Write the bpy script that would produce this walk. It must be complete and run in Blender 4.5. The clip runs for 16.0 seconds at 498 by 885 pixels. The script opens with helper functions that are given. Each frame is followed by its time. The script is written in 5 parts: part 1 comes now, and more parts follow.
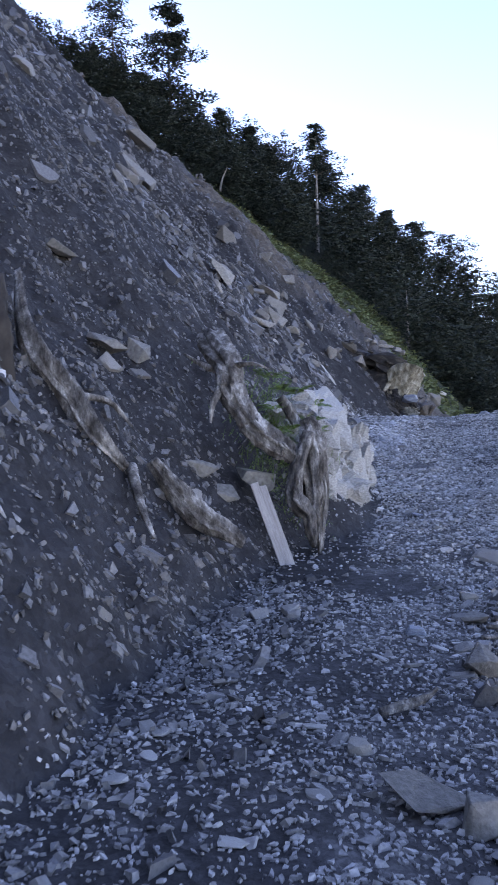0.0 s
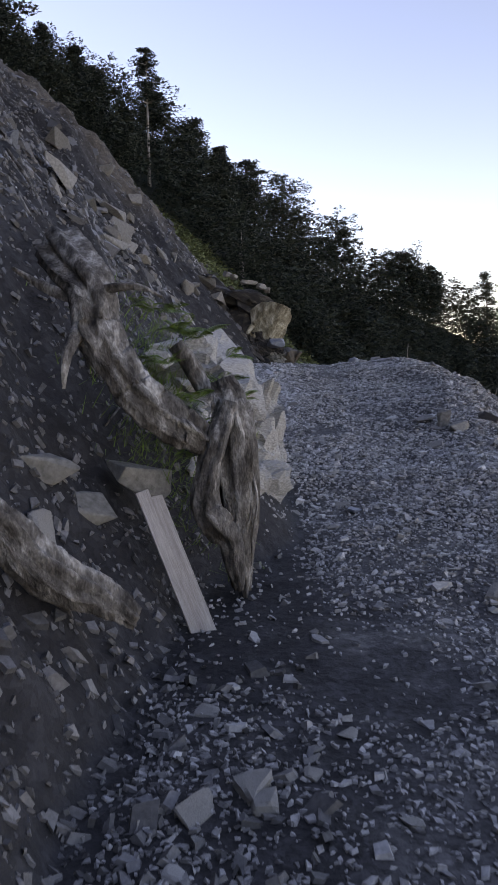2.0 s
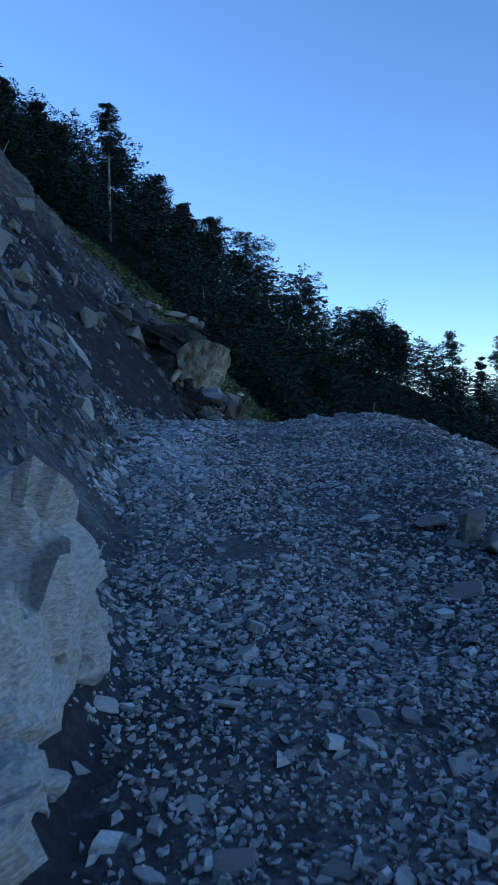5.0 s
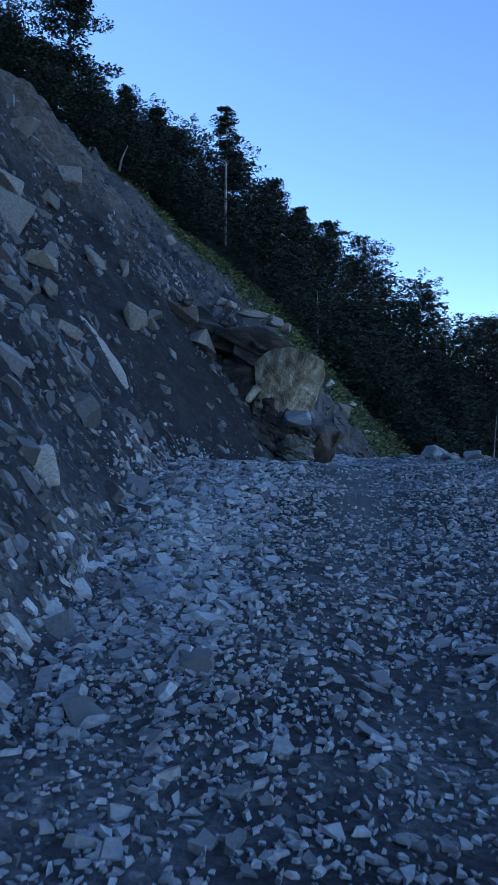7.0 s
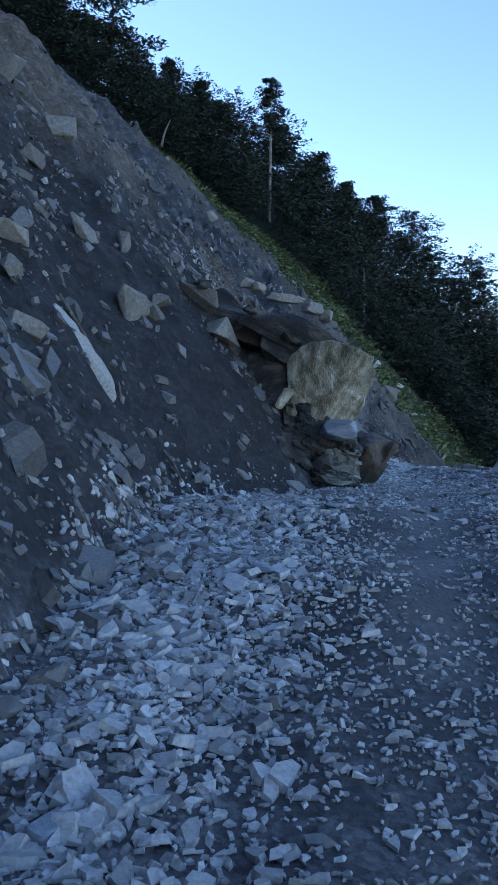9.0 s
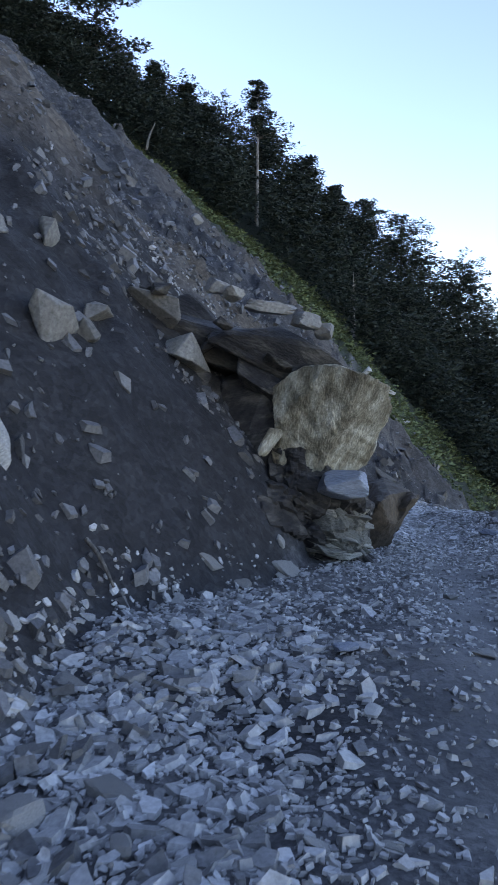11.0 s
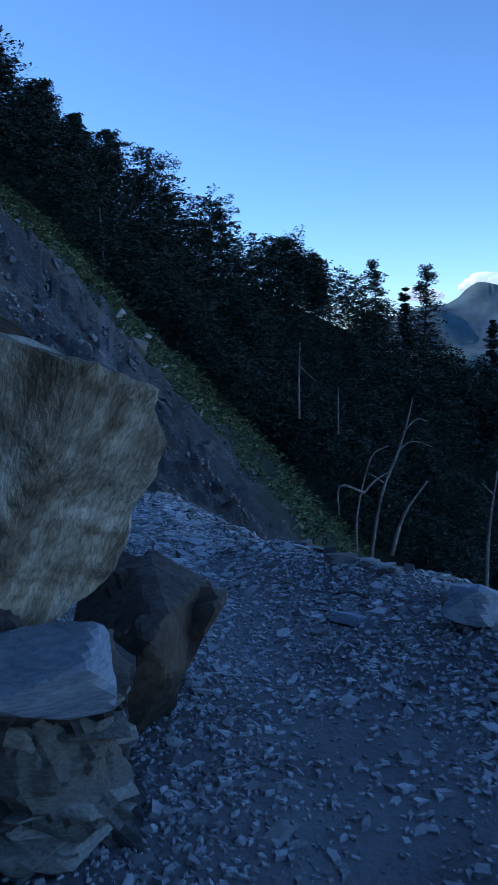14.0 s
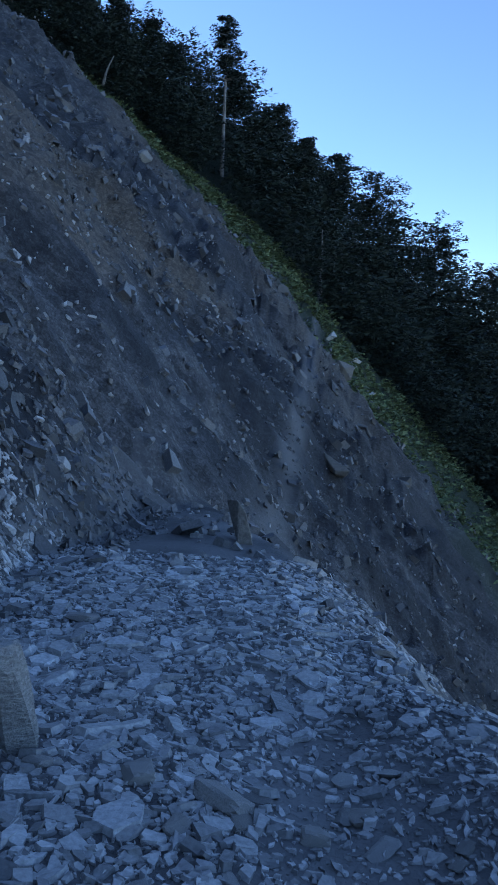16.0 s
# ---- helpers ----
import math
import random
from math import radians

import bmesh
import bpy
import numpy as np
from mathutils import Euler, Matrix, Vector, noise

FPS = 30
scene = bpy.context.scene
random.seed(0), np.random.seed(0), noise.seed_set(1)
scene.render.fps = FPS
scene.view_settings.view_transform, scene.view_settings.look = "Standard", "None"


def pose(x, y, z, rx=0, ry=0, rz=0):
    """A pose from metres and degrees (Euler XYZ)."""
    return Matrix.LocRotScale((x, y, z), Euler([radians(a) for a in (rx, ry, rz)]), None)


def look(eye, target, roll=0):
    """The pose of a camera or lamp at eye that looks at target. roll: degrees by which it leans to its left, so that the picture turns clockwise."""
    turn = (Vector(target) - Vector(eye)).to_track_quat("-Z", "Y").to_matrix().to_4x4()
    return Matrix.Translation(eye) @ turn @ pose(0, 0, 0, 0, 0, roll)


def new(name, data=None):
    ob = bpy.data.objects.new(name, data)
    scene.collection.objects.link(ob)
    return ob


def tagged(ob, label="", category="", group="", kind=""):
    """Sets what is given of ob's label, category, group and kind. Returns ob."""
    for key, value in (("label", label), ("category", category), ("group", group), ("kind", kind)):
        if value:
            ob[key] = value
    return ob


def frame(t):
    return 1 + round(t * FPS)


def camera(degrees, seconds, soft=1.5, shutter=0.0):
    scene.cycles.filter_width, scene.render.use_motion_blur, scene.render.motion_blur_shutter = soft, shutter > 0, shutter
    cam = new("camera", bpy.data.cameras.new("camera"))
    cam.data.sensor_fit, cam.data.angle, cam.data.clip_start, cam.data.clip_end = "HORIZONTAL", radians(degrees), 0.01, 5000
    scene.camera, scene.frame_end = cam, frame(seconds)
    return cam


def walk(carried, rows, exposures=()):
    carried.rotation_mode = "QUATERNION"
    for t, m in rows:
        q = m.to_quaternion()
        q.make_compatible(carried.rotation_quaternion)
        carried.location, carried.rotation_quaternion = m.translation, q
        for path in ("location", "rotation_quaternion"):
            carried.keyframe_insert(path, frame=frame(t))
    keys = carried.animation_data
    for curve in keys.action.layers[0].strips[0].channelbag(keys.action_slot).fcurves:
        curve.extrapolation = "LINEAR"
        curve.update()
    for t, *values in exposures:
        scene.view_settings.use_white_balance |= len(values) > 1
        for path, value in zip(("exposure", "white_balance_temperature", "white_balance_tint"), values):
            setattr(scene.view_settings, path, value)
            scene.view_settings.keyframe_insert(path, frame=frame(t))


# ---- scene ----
cam = camera(33.82, 16.0, soft=1.6, shutter=0.15)
PATH = [
    (0, (0.000, 0.000, 1.350), (-1.910, 9.811, 1.037), -1.46),
    (0.5, (-0.342, 0.760, 1.357), (-0.909, 10.722, 0.697), -1.01),
    (1, (-0.525, 1.484, 1.384), (-0.057, 11.394, 0.128), -1.11),
    (1.5, (-0.776, 2.240, 1.428), (-0.249, 12.149, 0.183), -0.87),
    (2, (-0.885, 3.059, 1.462), (-0.759, 13.001, 0.401), -1.12),
    (2.5, (-0.932, 3.911, 1.483), (-0.529, 13.866, 0.620), 0.67),
    (3, (-0.792, 4.714, 1.457), (0.055, 14.641, 0.603), -0.10),
    (3.5, (-0.764, 5.517, 1.442), (-0.270, 15.463, 0.535), -0.77),
    (4, (-0.474, 6.299, 1.443), (-0.223, 16.285, 0.974), -1.72),
    (4.5, (-0.269, 7.189, 1.403), (0.224, 17.166, 0.945), -0.64),
    (4.7, (-0.178, 7.457, 1.368), (0.445, 17.429, 0.945), -0.93),
    (6.8, (0.308, 11.154, 1.662), (-0.609, 21.109, 1.438), 1.84),
    (7, (0.354, 11.466, 1.716), (-0.473, 21.428, 1.436), 0.63),
    (7.5, (0.351, 12.113, 1.804), (-0.946, 22.021, 1.410), 1.60),
    (8, (0.377, 12.714, 1.900), (-1.074, 22.598, 1.440), 1.33),
    (8.2, (0.376, 12.940, 1.961), (-0.971, 22.836, 1.458), 0.81),
    (10.3, (0.184, 15.124, 2.266), (-1.279, 25.000, 1.696), 1.36),
    (10.5, (0.171, 15.409, 2.339), (-1.393, 25.274, 1.868), 1.02),
    (11, (0.125, 16.120, 2.403), (-1.111, 26.032, 1.918), 0.49),
    (11.5, (0.177, 16.842, 2.458), (0.049, 26.827, 1.925), -0.32),
    (12, (0.101, 17.681, 2.547), (0.483, 27.651, 1.876), 1.54),
    (12.5, (0.118, 18.429, 2.600), (0.610, 28.397, 1.983), -0.20),
    (13, (0.134, 19.093, 2.634), (2.083, 28.867, 1.811), 1.08),
    (13.5, (0.220, 19.777, 2.674), (2.943, 29.357, 1.777), -0.15),
    (14, (0.297, 20.516, 2.674), (1.939, 30.305, 1.460), -1.66),
    (14.5, (0.522, 21.249, 2.655), (1.846, 31.095, 1.509), -1.74),
    (15, (0.645, 21.972, 2.643), (1.373, 31.923, 1.973), 0.23),
    (15.5, (0.798, 22.708, 2.585), (0.796, 32.687, 1.925), 0.78),
    (16, (0.932, 23.463, 2.498), (0.098, 33.387, 1.588), 2.59),
]
EXPOSURES = [
    (0, 2.15, 7650, 34), (0.5, 1.9, 8900, 36), (1.0, 1.6, 9500, 35), (1.5, 1.5, 9600, 34), (2.0, 1.42, 10200, 33), (2.5, 1.6, 9600, 29), (3.0, 1.1, 6900, 12), (3.5, 0.75, 5600, 9),
    (4.7, 0.55, 5300, 8), (6.8, 0.9, 5600, 12), (7.5, 0.88, 5300, 13), (8.2, 1.4, 6000, 12), (10.3, 1.5, 6900, 18), (11.0, 1.75, 7800, 22), (11.5, 1.65, 7700, 20), (12.0, 1.15, 6200, 13),
    (12.5, 0.85, 5600, 12), (13.0, 0.67, 5300, 11), (13.5, 0.55, 5250, 11), (14.0, 0.42, 5000, 12), (15.0, 0.46, 4950, 13), (15.3, 0.40, 4800, 14), (15.5, 0.42, 4850, 14), (16.0, 0.95, 5800, 13),
]
walk(cam, [(t, look(e, g, r)) for t, e, g, r in PATH], EXPOSURES)


# ---- light ----
SUN_EL, SUN_AZ = radians(20), radians(-62)
world = bpy.data.worlds.new("world")
scene.world = world
world.use_nodes = True
wn, wl = world.node_tree.nodes, world.node_tree.links
sky = wn.new("ShaderNodeTexSky")
sky.sky_type, sky.sun_disc = "NISHITA", False
sky.sun_elevation, sky.sun_rotation = SUN_EL, SUN_AZ
sky.altitude, sky.air_density, sky.dust_density, sky.ozone_density = 2200, 1.0, 0.4, 3.0
wn["Background"].inputs["Strength"].default_value = 0.15
wl.new(sky.outputs["Color"], wn["Background"].inputs["Color"])
sun_data = bpy.data.lights.new("sun", "SUN")
sun_data.energy, sun_data.angle, sun_data.color = 3.0, radians(0.5), (1.0, 0.93, 0.82)
sun = new("sun", sun_data)
sun_way = Vector((math.sin(SUN_AZ) * math.cos(SUN_EL), math.cos(SUN_AZ) * math.cos(SUN_EL), math.sin(SUN_EL)))
sun.matrix_world = look(sun_way * 200, (0, 0, 0))

rng = np.random.default_rng(7)


# ---- materials ----
def material(name, colors, scale=8.0, rough=0.8, bump=0.3, fine=60.0, per=None, vary=0.0, stretch=(1, 1, 1), mottled=0.5, cracks=0.0, wide=0.03):
    """Colours mixed by a coarse and a fine noise; per: 'island' or 'object' varies the brightness piece by piece."""
    m = bpy.data.materials.new(name)
    m.use_nodes = True
    n, l = m.node_tree.nodes, m.node_tree.links
    shader = n["Principled BSDF"]
    shader.inputs["Roughness"].default_value = rough
    shader.inputs["Specular IOR Level"].default_value = 0.35
    place = n.new("ShaderNodeTexCoord")
    mapped = n.new("ShaderNodeMapping")
    mapped.inputs["Scale"].default_value = stretch
    l.new(place.outputs["Object"], mapped.inputs["Vector"])
    coarse, grain = n.new("ShaderNodeTexNoise"), n.new("ShaderNodeTexNoise")
    for node, size, detail in ((coarse, scale, 5), (grain, fine, 4)):
        node.inputs["Scale"].default_value, node.inputs["Detail"].default_value = size, detail
        node.inputs["Roughness"].default_value = 0.62
        l.new(mapped.outputs["Vector"], node.inputs["Vector"])
    ramp = n.new("ShaderNodeValToRGB")
    ramp.color_ramp.elements[0].position, ramp.color_ramp.elements[1].position = 0.36, 0.66
    while len(ramp.color_ramp.elements) < len(colors):
        ramp.color_ramp.elements.new(0.36 + 0.3 * (len(ramp.color_ramp.elements) - 1) / (len(colors) - 1))
    for e, c in zip(ramp.color_ramp.elements, colors):
        e.color = (*c, 1)
    l.new(coarse.outputs["Fac"], ramp.inputs["Fac"])
    level = n.new("ShaderNodeMapRange")
    level.inputs["From Min"].default_value, level.inputs["From Max"].default_value = 0.3, 0.7
    level.inputs["To Min"].default_value, level.inputs["To Max"].default_value = 1 - mottled, 1 + mottled
    l.new(grain.outputs["Fac"], level.inputs["Value"])
    last = level.outputs["Result"]
    if per:
        pick = n.new("ShaderNodeNewGeometry" if per == "island" else "ShaderNodeObjectInfo")
        spread = n.new("ShaderNodeMapRange")
        spread.inputs["To Min"].default_value, spread.inputs["To Max"].default_value = 1 - vary, 1 + vary
        l.new(pick.outputs["Random Per Island" if per == "island" else "Random"], spread.inputs["Value"])
        times = n.new("ShaderNodeMath")
        times.operation = "MULTIPLY"
        l.new(last, times.inputs[0])
        l.new(spread.outputs["Result"], times.inputs[1])
        last = times.outputs[0]
        # a second draw per piece shifts the hue between the stones' colours
        hue = n.new("ShaderNodeMath")
        hue.operation = "MULTIPLY_ADD"
        l.new(pick.outputs["Random Per Island" if per == "island" else "Random"], hue.inputs[0])
        hue.inputs[1].default_value = 37.7
        wrap = n.new("ShaderNodeMath")
        wrap.operation = "FRACT"
        l.new(hue.outputs[0], wrap.inputs[0])
        both = n.new("ShaderNodeMath")
        both.operation = "MULTIPLY_ADD"
        l.new(wrap.outputs[0], both.inputs[0])
        both.inputs[1].default_value = 0.5
        shift = n.new("ShaderNodeMath")
        shift.operation = "MULTIPLY_ADD"
        l.new(coarse.outputs["Fac"], shift.inputs[0])
        shift.inputs[1].default_value = 0.5
        l.new(shift.outputs[0], both.inputs[2])
        l.new(both.outputs[0], ramp.inputs["Fac"])
    tint = n.new("ShaderNodeVectorMath")
    tint.operation = "SCALE"
    l.new(ramp.outputs["Color"], tint.inputs[0])
    l.new(last, tint.inputs["Scale"])
    l.new(tint.outputs["Vector"], shader.inputs["Base Color"])
    height = grain.outputs["Fac"]
    if cracks:
        cells = n.new("ShaderNodeTexVoronoi")
        cells.feature = "DISTANCE_TO_EDGE"
        cells.inputs["Scale"].default_value = cracks
        bent = n.new("ShaderNodeVectorMath")
        bent.operation = "MULTIPLY_ADD"
        l.new(coarse.outputs["Color"], bent.inputs[0])
        bent.inputs[1].default_value = (0.35, 0.35, 0.35)
        l.new(mapped.outputs["Vector"], bent.inputs[2])
        l.new(bent.outputs["Vector"], cells.inputs["Vector"])
        seam = n.new("ShaderNodeMapRange")
        seam.inputs["From Max"].default_value = wide
        l.new(cells.outputs["Distance"], seam.inputs["Value"])
        sum_up = n.new("ShaderNodeMath")
        sum_up.operation = "MULTIPLY_ADD"
        l.new(seam.outputs["Result"], sum_up.inputs[0])
        sum_up.inputs[1].default_value = 0.6
        l.new(height, sum_up.inputs[2])
        height = sum_up.outputs[0]
    if bump:
        relief = n.new("ShaderNodeBump")
        relief.inputs["Strength"].default_value, relief.inputs["Distance"].default_value = bump, 0.02
        l.new(height, relief.inputs["Height"])
        l.new(relief.outputs["Normal"], shader.inputs["Normal"])
    return m


# darker tones of the track's slate, for the rubble on the slopes
DARK_SLATE = material("dark_slate", [(0.018, 0.019, 0.023), (0.04, 0.041, 0.048), (0.125, 0.126, 0.131)], 6, 0.4, 0.3, 45, "island", 0.45, mottled=0.3)
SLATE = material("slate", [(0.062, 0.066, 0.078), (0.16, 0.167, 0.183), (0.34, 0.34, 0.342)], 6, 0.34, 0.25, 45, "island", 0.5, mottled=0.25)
PALE_SLATE = material("pale_slate", [(0.085, 0.092, 0.11), (0.2, 0.21, 0.235), (0.38, 0.385, 0.39)], 6, 0.36, 0.3, 45, "island", 0.45, mottled=0.3)
GRIT = material("fine_slate", [(0.034, 0.035, 0.041), (0.09, 0.093, 0.103), (0.29, 0.29, 0.296)], 6, 0.38, 0.3, 45, "island", 0.5, mottled=0.3)
SLATE_ONE = material("slate_piece", [(0.055, 0.058, 0.07), (0.135, 0.14, 0.155), (0.26, 0.257, 0.25)], 6, 0.38, 0.25, 45, "object", 0.5, mottled=0.25)
STONE = material("stone", [(0.08, 0.082, 0.09), (0.145, 0.147, 0.152), (0.22, 0.212, 0.2)], 5, 0.6, 0.3, 40, "object", 0.3, mottled=0.3)
SLIDE_ROCK = material("slide_rock", [(0.05, 0.048, 0.045), (0.105, 0.101, 0.094), (0.19, 0.183, 0.17)], 3, 0.7, 0.6, 30, "object", 0.35, mottled=0.35)
BLUE_STONE = material("blue_stone", [(0.16, 0.19, 0.24), (0.25, 0.28, 0.33)], 4, 0.5, 0.25, 30, stretch=(1, 1, 5), mottled=0.3)
PALE_ROCK = material("pale_rock", [(0.055, 0.052, 0.043), (0.2, 0.195, 0.178), (0.37, 0.368, 0.355)], 3.2, 0.75, 0.9, 36, "object", 0.25, stretch=(1, 1, 2.2), mottled=0.35)
TAN_ROCK = material("tan_rock", [(0.12, 0.10, 0.068), (0.28, 0.255, 0.19), (0.5, 0.48, 0.40)], 3.0, 0.75, 1.0, 30, stretch=(2.2, 2.2, 0.8), mottled=0.4)
DARK_ROCK = material("dark_rock", [(0.016, 0.0155, 0.017), (0.04, 0.037, 0.036), (0.115, 0.106, 0.092)], 2.4, 0.7, 0.7, 20, stretch=(1, 1, 3), mottled=0.4)
BROWN_SLAB = material("brown_slab", [(0.045, 0.034, 0.025), (0.095, 0.072, 0.05)], 3, 0.7, 0.4, 25, mottled=0.4)
STRATA = material("layered_rock", [(0.045, 0.042, 0.036), (0.12, 0.113, 0.095), (0.24, 0.23, 0.195)], 4, 0.75, 0.7, 40, "object", 0.4, stretch=(1, 1, 4), mottled=0.35)
BANK_ROCK = material("bank_rock", [(0.06, 0.056, 0.046), (0.12, 0.115, 0.1), (0.2, 0.195, 0.18)], 3, 0.8, 0.6, 22, "object", 0.3, mottled=0.35)
WOOD = material("weathered_wood", [(0.045, 0.04, 0.037), (0.16, 0.15, 0.14), (0.46, 0.45, 0.435)], 4, 0.85, 0.9, 30, stretch=(2.2, 2.2, 1.0), mottled=0.45)
PLANK = material("plank_wood", [(0.30, 0.28, 0.27), (0.45, 0.43, 0.42)], 3, 0.75, 0.3, 30, stretch=(14, 14, 0.7), mottled=0.25)
BARK = material("bark", [(0.03, 0.025, 0.021), (0.08, 0.068, 0.056)], 1.2, 0.9, 0.6, 8, stretch=(1, 1, 0.3))
PALE_BARK = material("pale_bark", [(0.13, 0.12, 0.11), (0.28, 0.27, 0.25)], 1.0, 0.9, 0.6, 8, stretch=(1, 1, 0.3))
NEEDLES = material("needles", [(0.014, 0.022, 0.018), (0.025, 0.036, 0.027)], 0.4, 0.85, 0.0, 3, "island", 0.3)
FERN = material("fern_leaf", [(0.05, 0.11, 0.02), (0.12, 0.21, 0.05)], 4, 0.6, 0.0, 30, "island", 0.4)
SCRUB = material("scrub_leaf", [(0.045, 0.075, 0.032), (0.115, 0.145, 0.065)], 0.6, 0.75, 0.0, 5, "island", 0.5)
# the far ridge's blue is aerial haze mixed into the base colour
HAZY_ROCK = material("hazy_mountain", [(0.07, 0.105, 0.14), (0.10, 0.145, 0.15), (0.17, 0.21, 0.14)], 0.006, 0.95, 0.0, 0.03, mottled=0.25)

# ---- the lie of the land ----
HASH = rng.permutation(4096)


def lattice(i, j, seed):
    return HASH[(HASH[(i + 131 * seed) & 4095] + j) & 4095] / 2048.0 - 1


def rough(x, y, size, seed, octaves=4, gain=0.5):
    """Fractal value noise, -1 to 1, over arrays of plan positions."""
    total, amp, s = 0.0, 1.0, size
    for k in range(octaves):
        u, v = np.asarray(x) / s + 917, np.asarray(y) / s + 613
        i, j = np.floor(u).astype(int), np.floor(v).astype(int)
        a, b = u - i, v - j
        a, b = a * a * (3 - 2 * a), b * b * (3 - 2 * b)
        q = seed + k
        total = total + amp * ((lattice(i, j, q) * (1 - a) + lattice(i + 1, j, q) * a) * (1 - b)
                               + (lattice(i, j + 1, q) * (1 - a) + lattice(i + 1, j + 1, q) * a) * b)
        amp, s = amp * gain, s / 2.03
    return total


def smooth(a, b, v):
    u = np.clip((v - a) / (b - a), 0, 1)
    return u * u * (3 - 2 * u)


def road_height(y):
    return np.interp(y, [-40, 0, 5.5, 7.5, 9.7, 14, 18.2, 20, 23.8, 26, 30, 60], [-1.0, -0.08, -0.09, -0.02, 0.13, 0.64, 1.15, 1.25, 1.03, 0.98, 0.95, -1.0])


def road_edge(y):
    return np.interp(y, [-40, 0, 3.5, 5, 6, 8.2, 12, 16, 23, 25.8, 26.8, 28.2, 31, 36, 60], [0.6, 0.55, 0.38, 0.4, 0.62, 1.3, 2.1, 2.85, 2.55, 2.4, 1.9, 1.1, 0.4, -1.2, -4])


def hillside(x, y):
    """The steep mountainside into which the track is cut."""
    c = np.interp(y, [-40, 4, 6, 7, 7.5, 8.2, 9, 11, 13, 20.5, 22.6, 24.6, 25.6, 27.5, 31, 60, 75, 87, 98, 104, 108, 111, 114, 120, 130, 140, 200],
                  [-2.0, -1.9, -1.7, -1.6, -1.4, -1.1, -0.5, -0.3, -0.2, -0.15, 0.9, 1.5, 1.2, -0.3, -0.5, 1.0, 2.7, 4.8, 7.1, 7.9, 8.9, 9.2, 9.5, 9.9, 10.6, 11.3, 12.0])
    near = np.exp(-((y - 23.8) / 2.0) ** 2)
    c = c - near * 1.1 * smooth(-0.6, 0.6, x)
    c = c + 0.3 * np.exp(-((y - 25.0) / 1.8) ** 2 - ((x + 3.6) / 1.8) ** 2)
    flatter = 0.3 * np.maximum(-5 - x, 0) * smooth(28, 36, y) + 0.25 * np.maximum(-4.5 - x, 0) * smooth(21, 24, y) * (1 - smooth(28, 36, y))
    return np.minimum(c - (1.2 - 0.1 * smooth(30, 60, y)) * x - flatter, 150 + 0.05 * np.abs(x))


def wood_line(x):
    """Where the woods begin, beyond the landslide."""
    return np.interp(x, [-80, -45, -26, -10, 0, 8, 20, 31, 45, 70], [150, 140, 130, 120, 114, 111, 108, 104, 98, 85])


def green_depth(x):
    """How far the scrub reaches down the slide from the woods."""
    return np.interp(x, [-40, -20, -8, 4, 12, 30], [7, 11, 18, 30, 40, 50])


def wooded(x, y):
    """The wooded spur beyond the landslide, which meets the slide along its edge."""
    top = np.interp(x, [-400, -60, -36, -9, 2, 18, 37, 53, 69, 90, 130, 400], [250, 71, 53, 36, 28, 17, 6, -1, -8, -15, -28, -60])
    begin = wood_line(x)
    k = (top - hillside(x, begin)) / (165 - begin)
    return top - np.where(y < 165, k * (165 - y), 0.5 * (y - 165))


def ground(x, y, detail=True):
    x, y = np.asarray(x, float), np.asarray(y, float)
    road = road_height(y)
    hill = hillside(x, y)
    far = smooth(26, 60, y)
    if detail:
        size = 0.06 + 0.4 * smooth(25, 90, y) + 0.05 * smooth(-1, -6, x)
        hill = hill + size * 2.2 * rough(x, y, 1.6, 3) + (0.17 * np.abs(rough(x + 0.6 * y, y, 0.75, 15, 4)) - 0.06) * smooth(-0.4, -1.4, x + 0.02 * y) + far * (1.2 * rough(x, y, 16, 9, 4) + 0.9 * np.abs(rough(x + 0.5 * y, y, 6, 19, 3)) - 0.5)
        road = road + 0.035 * rough(x, y, 0.9, 21, 4) - 0.05 * np.exp(-((x - 0.55 - 0.02 * y) / 0.3) ** 2) * smooth(9, 14, y)
    if detail:
        hill = hill + (0.07 * rough(x + 0.8 * y, 2.2 * y - x, 0.42, 151, 3) + 0.09 * np.abs(rough(x, y, 0.5, 161, 2))) * smooth(-1.2, -2.0, x) * (y < 32)
        hill = hill + 0.28 * rough(x, y, 0.7, 111, 4) * smooth(4.4, 6.2, hill) * smooth(21.5, 23.5, y) * (y < 45)
        streaks = 0.30 * rough(0.22 * x, y - 0.25 * x, 1.3, 211, 4) + 0.22 * np.abs(rough(x + 0.4 * y, y, 0.9, 221, 3))
        hill = hill + streaks * smooth(27, 31, y) * (1 - smooth(70, 95, y)) * (1 + smooth(34, 55, y))
    bench = np.maximum(hill, road)
    edge = road_edge(y)
    if detail:
        edge = edge + 0.18 * rough(x * 0 + 3, y, 1.1, 31, 3)
    over = np.maximum(x - edge, 0)
    lip = np.interp(y, [9, 12, 16, 19, 22, 26, 29], [0, 0.06, 0.1, 0.1, 0.1, 0.1, 0]) * np.exp(-((x - edge + 0.32) / 0.42) ** 2)
    fall = road + lip - np.where(over < 0.5, over * over, over - 0.25) * 1.15
    if detail:
        fall = fall + 0.08 * rough(x, y, 0.7, 41, 4) * smooth(0.0, 0.6, over)
    z = np.where(x > edge - 1.4, np.where(hill > road, np.minimum(bench, np.maximum(fall, hill)), fall), bench)
    z = np.where(y > 33, np.maximum(hill, np.minimum(fall, hill + 2)), z)
    woods = wooded(x, y)
    if detail:
        woods = woods + 3 * rough(x, y, 20, 51, 3) * smooth(0, 12, y - wood_line(x))
    z = np.maximum(z, woods)
    z = np.maximum(z, -160)
    return z


